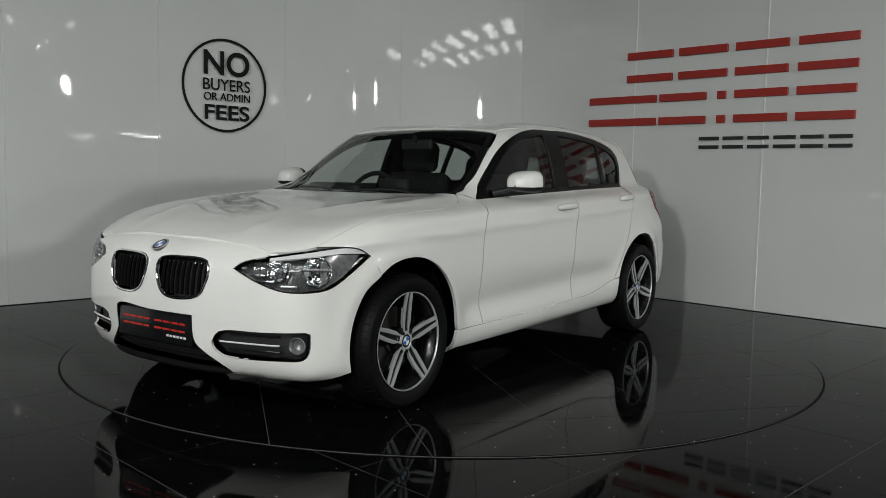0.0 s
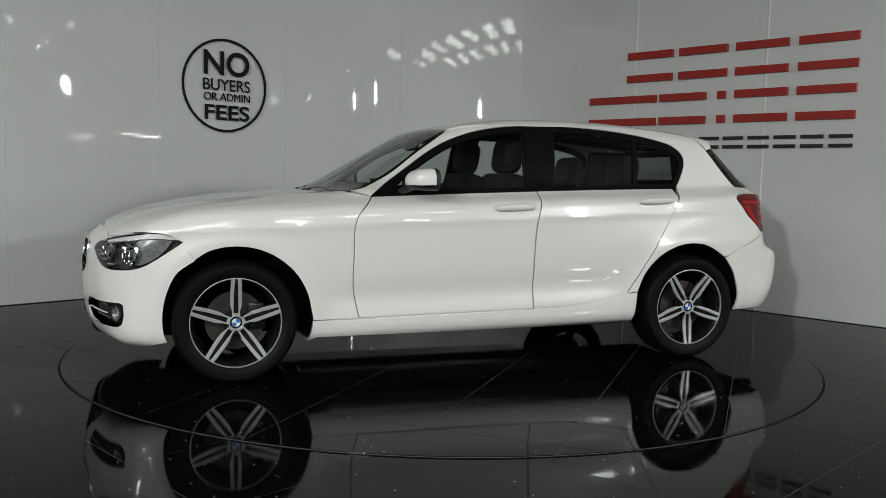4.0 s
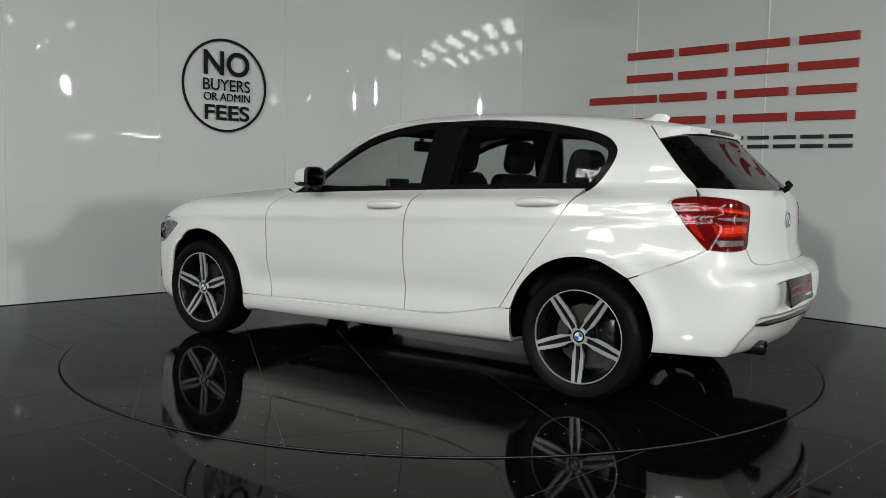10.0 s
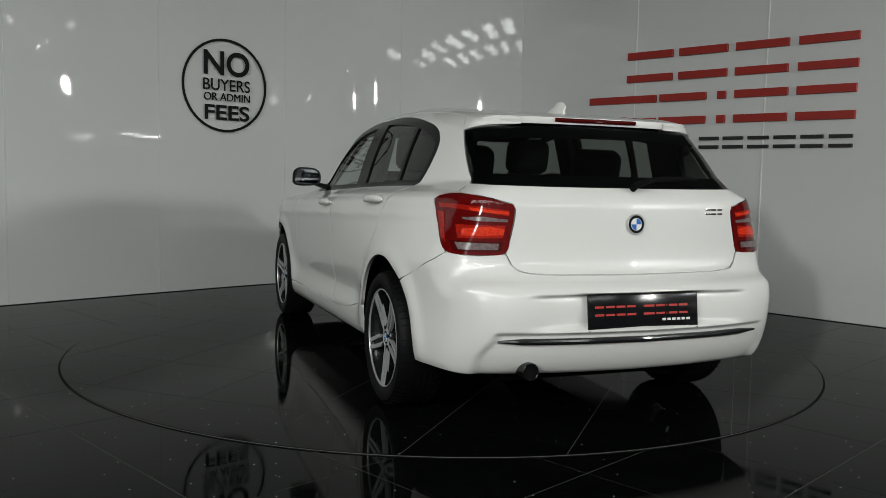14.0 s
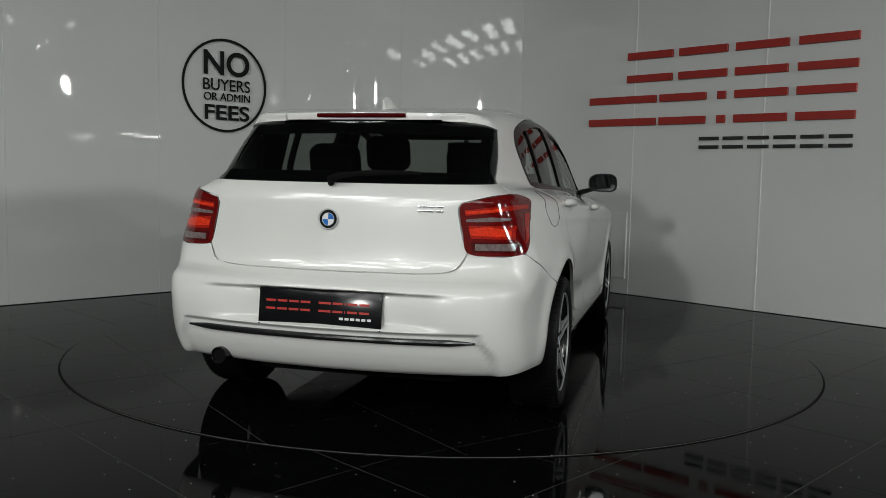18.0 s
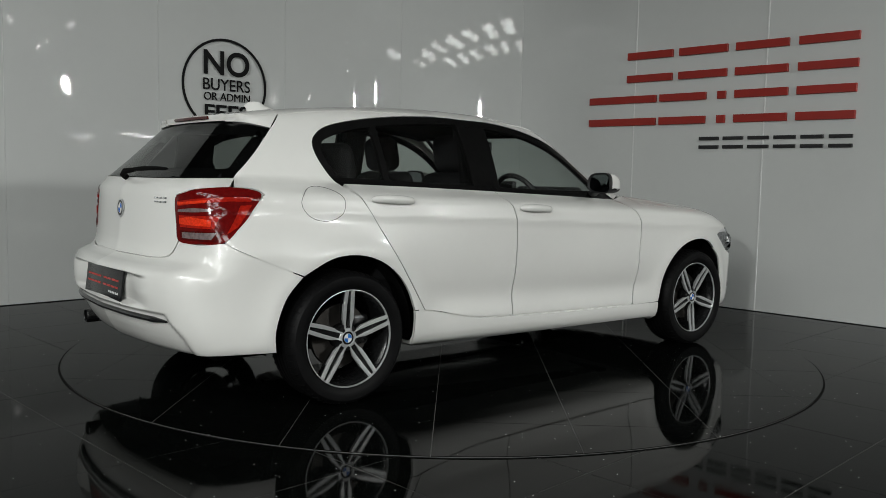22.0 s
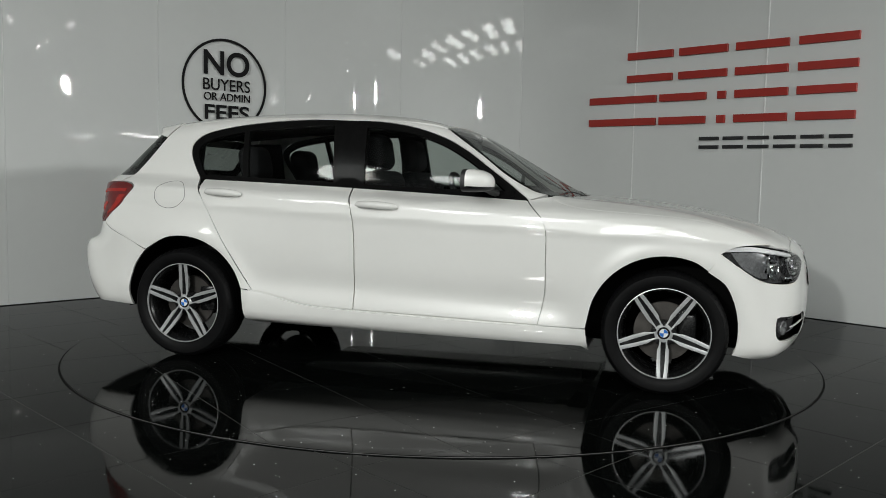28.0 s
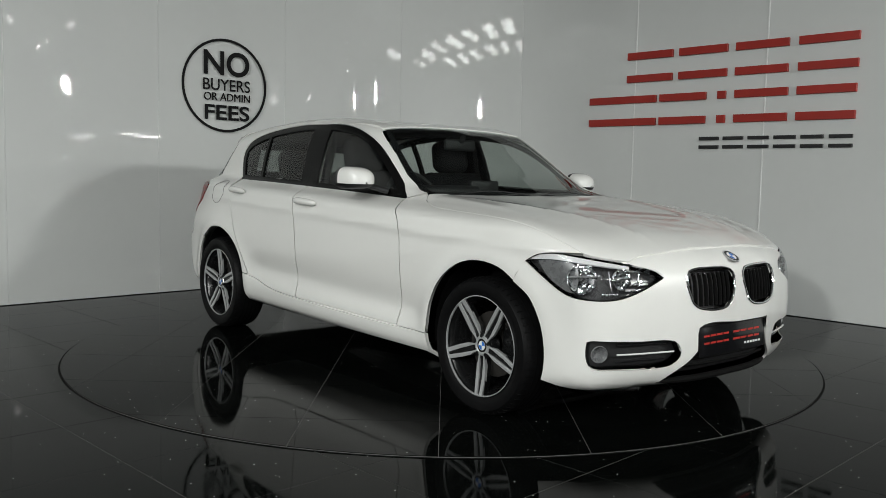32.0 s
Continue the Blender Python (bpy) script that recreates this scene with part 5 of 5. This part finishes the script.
part("tail_pipe", bm, RIM_DARK, car, "dark steel tail pipe")
# A dark disc plugs the pipe near its mouth as the shade within.
bm = bmesh.new()
drum(bm, 0.030, 0.030, 0.01, Matrix.Translation((-2.112, 0.479, 0.298)) @ Matrix.Rotation(radians(90), 4, "Y"), 24)
part("pipe_shade", bm, DARK_INNER, car)
pts = []
for y in np.linspace(-0.205, 0.205, 11):
    q = TOP.lift(np.array([[-1.750 + 0.35 * y * y, y]]))[0]
    pts.append(Vector((q[0] - 0.006, y, q[2] - 0.009)))
bm = bmesh.new()
tube(bm, pts, 0.0105, 10, flat=0.9)
part("brake_light", bm, RED_DEEP, spoiler, "red high-level brake light")
bm = bmesh.new()
tube(bm, [(-2.065, 0.004, 1.030), (-2.085, 0.0, 1.046), (-2.090, -0.04, 1.062), (-2.062, -0.10, 1.070)], [0.014, 0.016, 0.014, 0.010], 10)
tube(bm, [(-2.062, -0.10, 1.072), (-2.052, -0.18, 1.076), (-2.030, -0.30, 1.078), (-2.008, -0.36, 1.076)], [0.010, 0.011, 0.009, 0.006], 8)
part("rear_wiper", bm, DARK_INNER, car)
fin = []
bm = bmesh.new()
rows = []
for t in np.linspace(0, 1, 9):
    x = -1.235 - 0.205 * t
    h = 0.052 * min(1.0, (t / 0.66) ** 1.1) * (1 - 0.35 * max(0.0, t - 0.9) / 0.1)
    w = 0.010 + 0.024 * math.sin(math.pi * min(t * 0.9 + 0.12, 1))
    base = float(TOP.lift(np.array([[x, 0.0]]))[0, 2]) - 0.004
    rows.append([bm.verts.new((x - s * 0.02, y, base + z)) for s, y, z in ((0, -w, 0), (0.3, -w * 0.55, h * 0.6), (1, -w * 0.16, h + 0.004), (1, w * 0.16, h + 0.004), (0.3, w * 0.55, h * 0.6), (0, w, 0))])
for a, b in zip(rows, rows[1:]):
    for i in range(5):
        bm.faces.new((a[i], a[i + 1], b[i + 1], b[i]))
bm.faces.new(rows[0][::-1])
bm.faces.new(rows[-1])
bmesh.ops.recalc_face_normals(bm, faces=bm.faces)
part("aerial_fin", bm, PAINT, car, smooth=50)

# Door handles in shallow cups, fuel flap.
for k, (x, z, door) in enumerate(((-0.168, 0.903, front_doors), (-1.096, 0.946, rear_doors))):
    slope = 0.005
    pts, rad = [], []
    for t in np.linspace(-1, 1, 15):
        p, n = on_side(x + 0.118 * float(t), z - slope * float(t))
        pts.append(p + n * (0.006 + 0.018 * (1 - abs(t) ** 4)))
        rad.append(0.0130 + 0.0050 * (1 - t * t) - (0.006 if abs(t) > 0.99 else 0))
    bm = bmesh.new()
    tube(bm, pts, rad, 12, flat=1.15)
    mirrored("handle", bm, PAINT, door, "body-coloured door handle", 60)
    oval = [(x + 0.088 * math.cos(a) + 0.0, 0.86, z + 0.033 * math.sin(a) - slope * math.cos(a) * 0.7) for a in np.linspace(0, 2 * math.pi, 16, endpoint=False)]
    cup = outline_of(SIDE, oval, step=0.012)
    ring_ = along_loop(SIDE, cup, 0.0002)
    bm = bmesh.new()
    tube(bm, ring_, 0.0009, 5, closed=True)
    mirrored("cup_edge", bm, PAINT, door)
flap = [(-1.459 + 0.107 * math.cos(a), 0.82, 0.934 + 0.080 * math.sin(a) * (1 if math.sin(a) < 0 else 0.95)) for a in np.linspace(0, 2 * math.pi, 24, endpoint=False)]
ring_ = along_loop(SIDE, outline_of(SIDE, flap, step=0.012), 0.0004)
bm = bmesh.new()
tube(bm, ring_ * [1, -1, 1], 0.0013, 5, closed=True)
part("fuel_flap_joint", bm, BLACK_PLASTIC, car, "round joint of the fuel flap")

# Door mirrors: a rounded shell, white above and black below, open at the back round the glass.
def mirror_shell():
    rows = []
    for i in range(11):
        a = math.pi / 2 * max(i - 1, 0) / 9
        s, x = math.cos(a) ** 0.62 if i < 10 else 0.06, 0.332 + 0.024 * min(i, 1) + 0.118 * math.sin(a)
        ring = []
        for k in range(40):
            c, d = math.cos(2 * math.pi * k / 40), math.sin(2 * math.pi * k / 40)
            y = math.copysign(abs(c) ** 0.62, c) * 0.092
            z = math.copysign(abs(d) ** 0.70, d) * ((0.068 if d > 0 else 0.050) + 0.006 * c)
            ring.append(Vector((x - 0.22 * max(y * s, 0), 0.888 + y * s, 1.042 + z * s - 0.018 * (1 - s))))
        rows.append(ring)
    return rows


SPLIT = 1.020


def mirror_half(top):
    rows = mirror_shell()
    bm = bmesh.new()
    cut = (lambda p: Vector((p.x, p.y, max(p.z, SPLIT)))) if top else (lambda p: Vector((p.x, p.y, min(p.z, SPLIT))))
    first = 1 if top else 0
    v = [[bm.verts.new(cut(p) if i else p) for p in r] for i, r in enumerate(rows)]
    for i in range(first, 10):
        for k in range(40):
            j = (k + 1) % 40
            zs = [rows[i][k].z, rows[i][j].z, rows[i + 1][k].z, rows[i + 1][j].z]
            if i == 0:
                bm.faces.new([bm.verts.new(p) for p in (rows[0][k], rows[0][j], rows[1][j], rows[1][k])])
            elif (max(zs) > SPLIT) if top else (min(zs) < SPLIT):
                bm.faces.new((v[i][k], v[i][j], v[i + 1][j], v[i + 1][k]))
    if not top:
        rim = [bm.verts.new(Vector((p.x + 0.012, 0.888 + (p.y - 0.888) * 0.88, 1.045 + (p.z - 1.045) * 0.84))) for p in rows[0]]
        for k in range(40):
            bm.faces.new((v[0][k], rim[k], rim[(k + 1) % 40], v[0][(k + 1) % 40]))
    bmesh.ops.delete(bm, geom=[w for w in bm.verts if not w.link_faces], context="VERTS")
    bmesh.ops.remove_doubles(bm, verts=bm.verts, dist=0.0002)
    bmesh.ops.recalc_face_normals(bm, faces=bm.faces)
    return bm


mirrored("mirror_cap", mirror_half(True), PAINT, front_doors, "white door mirror cap", 60)
bm = mirror_half(False)
tube(bm, [(0.45, 0.735, 0.985), (0.430, 0.775, 0.995), (0.405, 0.84, 1.014), (0.395, 0.90, 1.020)], [0.030, 0.026, 0.022, 0.016], 10, flat=0.6)
bases = mirrored("mirror_base", bm, BLACK_PLASTIC, front_doors, "", 60)
bm = bmesh.new()
glass = [Vector((p.x + 0.010, 0.888 + (p.y - 0.888) * 0.88, 1.045 + (p.z - 1.045) * 0.84)) for p in mirror_shell()[0]]
front = bm.faces.new([bm.verts.new(p) for p in glass])
bmesh.ops.extrude_face_region(bm, geom=[front])
for v in list(bm.verts)[:40]:
    v.co.x -= 0.003
bmesh.ops.recalc_face_normals(bm, faces=bm.faces)
mirrored("mirror_glass", bm, MIRROR, bases)
bm = bmesh.new()
tube(bm, [(0.345, 0.984, SPLIT), (0.38, 0.978, SPLIT - 0.002), (0.425, 0.950, SPLIT - 0.004), (0.452, 0.90, SPLIT - 0.005)], 0.0045, 6)
mirrored("indicator_strip", bm, CHROME, bases)

# Windscreen wipers and the cowl.
for y0, y1, x0, x1 in ((-0.10, 0.55, 0.90, 0.815), (-0.62, 0.02, 0.80, 0.885)):
    pts = []
    for t in np.linspace(0, 1, 9):
        q = TOP.lift(np.array([[x0 + (x1 - x0) * t - 0.055 * math.sin(math.pi * t), y0 + (y1 - y0) * t]]))[0]
        pts.append(Vector(q) + Vector((0.002, 0, -0.007)))
    bm = bmesh.new()
    tube(bm, pts, 0.0050, 6, flat=1.2)
    part("wiper", bm, BLACK_PLASTIC, car)
pts = []
for y in np.linspace(-0.66, 0.66, 23):
    q = TOP.lift(np.array([[0.872 - 0.24 * y * y, y]]))[0]
    pts.append(Vector(q) + Vector((-0.012, 0, -0.014)))
bm = bmesh.new()
tube(bm, pts, 0.016, 8, flat=0.6)
part("cowl", bm, BLACK_PLASTIC, car)

# Cabin: lining, dashboard, wheel, seats, shelf, inside mirror.
roof_lining = panel("roof_lining", TOP, outline_of(TOP, both_sides([(0.09, 0.0, 0), (0.09, 0.50, 0), (-0.6, 0.53, 0), (-1.5, 0.50, 0), (-1.63, 0.42, 0), (-1.68, 0.0, 0)]), "all", step=0.06), DARK_INNER, both=False, lift=-0.045, depth=0.02, step=0.10)
bm = bmesh.new()
block(bm, (0.52, 1.32, 0.26), Matrix.Translation((0.60, 0, 0.85)), 0.07, 4)
block(bm, (0.20, 0.42, 0.07), Matrix.Translation((0.46, -0.36, 0.985)), 0.03, 3)
block(bm, (0.04, 0.22, 0.09), Matrix.Translation((0.40, 0.0, 1.005)), 0.012, 2)
part("dashboard", bm, BLACK_PLASTIC, car)
bm = bmesh.new()
m = Matrix.Translation((0.20, -0.36, 0.915)) @ Matrix.Rotation(radians(-24), 4, "Y")
ringp = [m @ Vector((0, 0.185 * math.cos(a), 0.185 * math.sin(a))) for a in np.linspace(0, 2 * math.pi, 28, endpoint=False)]
tube(bm, ringp, 0.016, 8, closed=True)
block(bm, (0.05, 0.15, 0.10), m @ Matrix.Translation((0.02, 0, -0.01)), 0.02, 2)
block(bm, (0.03, 0.34, 0.045), m @ Matrix.Translation((0.01, 0, 0.0)), 0.012, 2)
part("steering_wheel", bm, BLACK_PLASTIC, car)


def seat(x, y, width, rest_z, tilt, name="seat", drop=0.0):
    bm = bmesh.new()
    block(bm, (0.50, width, 0.16), Matrix.Translation((x + 0.25, y, 0.55)), 0.05, 3)
    block(bm, (0.15, width, 0.60), Matrix.Translation((x - 0.07, y, 0.80 - drop)) @ Matrix.Rotation(radians(tilt), 4, "Y"), 0.055, 4)
    for s in (-1, 1):
        block(bm, (0.19, 0.09, 0.50), Matrix.Translation((x - 0.03, y + s * (width / 2 - 0.04), 0.77 - drop)) @ Matrix.Rotation(radians(tilt), 4, "Y"), 0.04, 3)
    body = part(name, bm, SEAT, car)
    bm = bmesh.new()
    block(bm, (0.125, 0.275, 0.215), Matrix.Translation((x - 0.155, y, rest_z + 0.012)) @ Matrix.Rotation(radians(tilt * 0.6), 4, "Y"), 0.060, 6)
    part("headrest", bm, SEAT, body)
    bm = bmesh.new()
    for s in (-0.06, 0.06):
        drum(bm, 0.006, 0.006, 0.14, Matrix.Translation((x - 0.145, y + s, rest_z - 0.13)), 8)
    part("headrest_post", bm, CHROME, body)


for y in (0.355, -0.355):
    seat(-0.18, y, 0.50, 1.190, -16)
for y in (0.37, -0.37):
    seat(-0.98, y, 0.62, 1.110, -20, "rear_seat", 0.07)
bm = bmesh.new()
block(bm, (0.55, 1.06, 0.03), Matrix.Translation((-1.58, 0, 0.945)), 0.01)
block(bm, (0.06, 1.20, 0.45), Matrix.Translation((-1.30, 0, 0.72)), 0.01)
part("parcel_shelf", bm, SEAT, car)
bm = bmesh.new()
block(bm, (0.035, 0.235, 0.068), Matrix.Translation((0.175, 0.0, 1.262)), 0.015, 3)
tube(bm, [(0.19, 0, 1.28), (0.215, 0, 1.315)], 0.016, 8)
part("inside_mirror", bm, BLACK_PLASTIC, car)
for s in (1, -1):
    bm = bmesh.new()
    block(bm, (0.17, 0.05, 0.42), Matrix.Translation((-0.41, s * 0.600, 1.15)) @ Matrix.Rotation(radians(s * 14), 4, "X"), 0.02)
    part("pillar_lining", bm, DARK_INNER, car)
    bm = bmesh.new()
    block(bm, (0.22, 0.04, 0.30), Matrix.Translation((-1.50, s * 0.555, 1.13)) @ Matrix.Rotation(radians(s * 14), 4, "X"), 0.015)
    part("pillar_lining", bm, DARK_INNER, car)


# ---- signs on the wall ----
def wall_frame(a, b):
    """A pose on a wall panel: x along it from a to b, y out of it towards the hall, z up."""
    d = Vector((b[0] - a[0], b[1] - a[1], 0)).normalized()
    out = Vector((d.y, -d.x, 0))
    m = Matrix((d, out, Vector((0, 0, 1)))).transposed().to_4x4()
    m.translation = (a[0], a[1], 0)
    return m


RIGHT = wall_frame((1.756, 7.985), (3.52, 6.24))
LEFT = wall_frame((-2.500, 7.446), (-1.562, 8.292))
sign = tagged(empty("wall_sign"), "raised red and black bars on a white wall", "sign")
RED_ROWS = [(1.985, 2.258, [(-0.080, 0.385), (0.450, 0.905), (0.980, 1.432), (1.512, 1.975)]), (1.590, 1.862, [(-0.490, 0.232), (0.270, 0.722), (0.830, 0.905), (0.985, 1.440), (1.512, 1.972)])]
for z0, z1, spans in RED_ROWS:
    for a, b in spans:
        for lo_, hi_ in ((z0, z0 + 0.066), (z1 - 0.066, z1)):
            bm = bmesh.new()
            block(bm, (b - a, 0.028, hi_ - lo_), RIGHT @ Matrix.Translation(((a + b) / 2, 0.014, (lo_ + hi_) / 2)), 0.002, 1)
            part("red_bar", bm, SIGN_RED, sign)
for k in range(6):
    a = 0.670 + k * 0.2215
    for lo_, hi_ in ((1.370, 1.399), (1.444, 1.473)):
        bm = bmesh.new()
        block(bm, (0.180, 0.022, hi_ - lo_), RIGHT @ Matrix.Translation((a + 0.095, 0.011, (lo_ + hi_) / 2)), 0.002, 1)
        part("black_bar", bm, SIGN_BLACK, sign)

notice = tagged(empty("wall_notice"), "round black ring notice with bold black words on the wall", "notice")
bm = bmesh.new()
turn90 = LEFT @ Matrix.Translation((0.636, 0, 1.866))
lathe(bm, [(0.400, 0.001), (0.400, 0.004), (0.4235, 0.004), (0.4235, 0.001)], 96, turn90)
part("ring", bm, NOTICE_BLACK, notice)


def words(text, x0, x1, z0, z1, heavy, out=0.004):
    data = bpy.data.curves.new("words", "FONT")
    data.body, data.size, data.extrude, data.offset = text, 1.0, 0.0, heavy
    ob = new("words", data)
    bpy.context.view_layer.update()
    me = bpy.data.meshes.new_from_object(ob.evaluated_get(bpy.context.evaluated_depsgraph_get()))
    bpy.data.objects.remove(ob)
    co = np.array([v.co[:] for v in me.vertices])
    lo_, hi_ = co.min(0), co.max(0)
    m = LEFT @ Matrix.Translation((x0, out, z0)) @ Matrix(((1, 0, 0, 0), (0, 0, 1, 0), (0, 1, 0, 0), (0, 0, 0, 1))) @ Matrix.Diagonal(((x1 - x0) / (hi_[0] - lo_[0]), (z1 - z0) / (hi_[1] - lo_[1]), 1, 1)) @ Matrix.Translation((-lo_[0], -lo_[1], 0))
    me.transform(m)
    me.materials.clear()
    me.materials.append(NOTICE_BLACK)
    ob = new("lettering", me)
    ob.parent = notice


words("NO", 0.421, 0.879, 1.955, 2.178, 0.022)
words("BUYERS", 0.415, 0.886, 1.818, 1.925, 0.012)
words("OR ADMIN", 0.420, 0.882, 1.726, 1.796, 0.0)
words("OR ADMIN", 0.4245, 0.8865, 1.728, 1.798, 0.0, 0.0046)
words("FEES", 0.430, 0.880, 1.552, 1.690, 0.022)




# ---- what moves ----
def motions():
    rows_table, rows_car = [], []
    for k in range(33):
        t = float(k)
        turn = Matrix.Translation((PIVOT[0], PIVOT[1], 0)) @ Matrix.Rotation(radians(heading(t)), 4, "Z")
        rows_table.append((t, turn))
        rows_car.append((t, turn @ Matrix.Translation((OFFSET[0], OFFSET[1], 0.0065))))
    walk(turntable, rows_table)
    walk(car, rows_car)


motions()
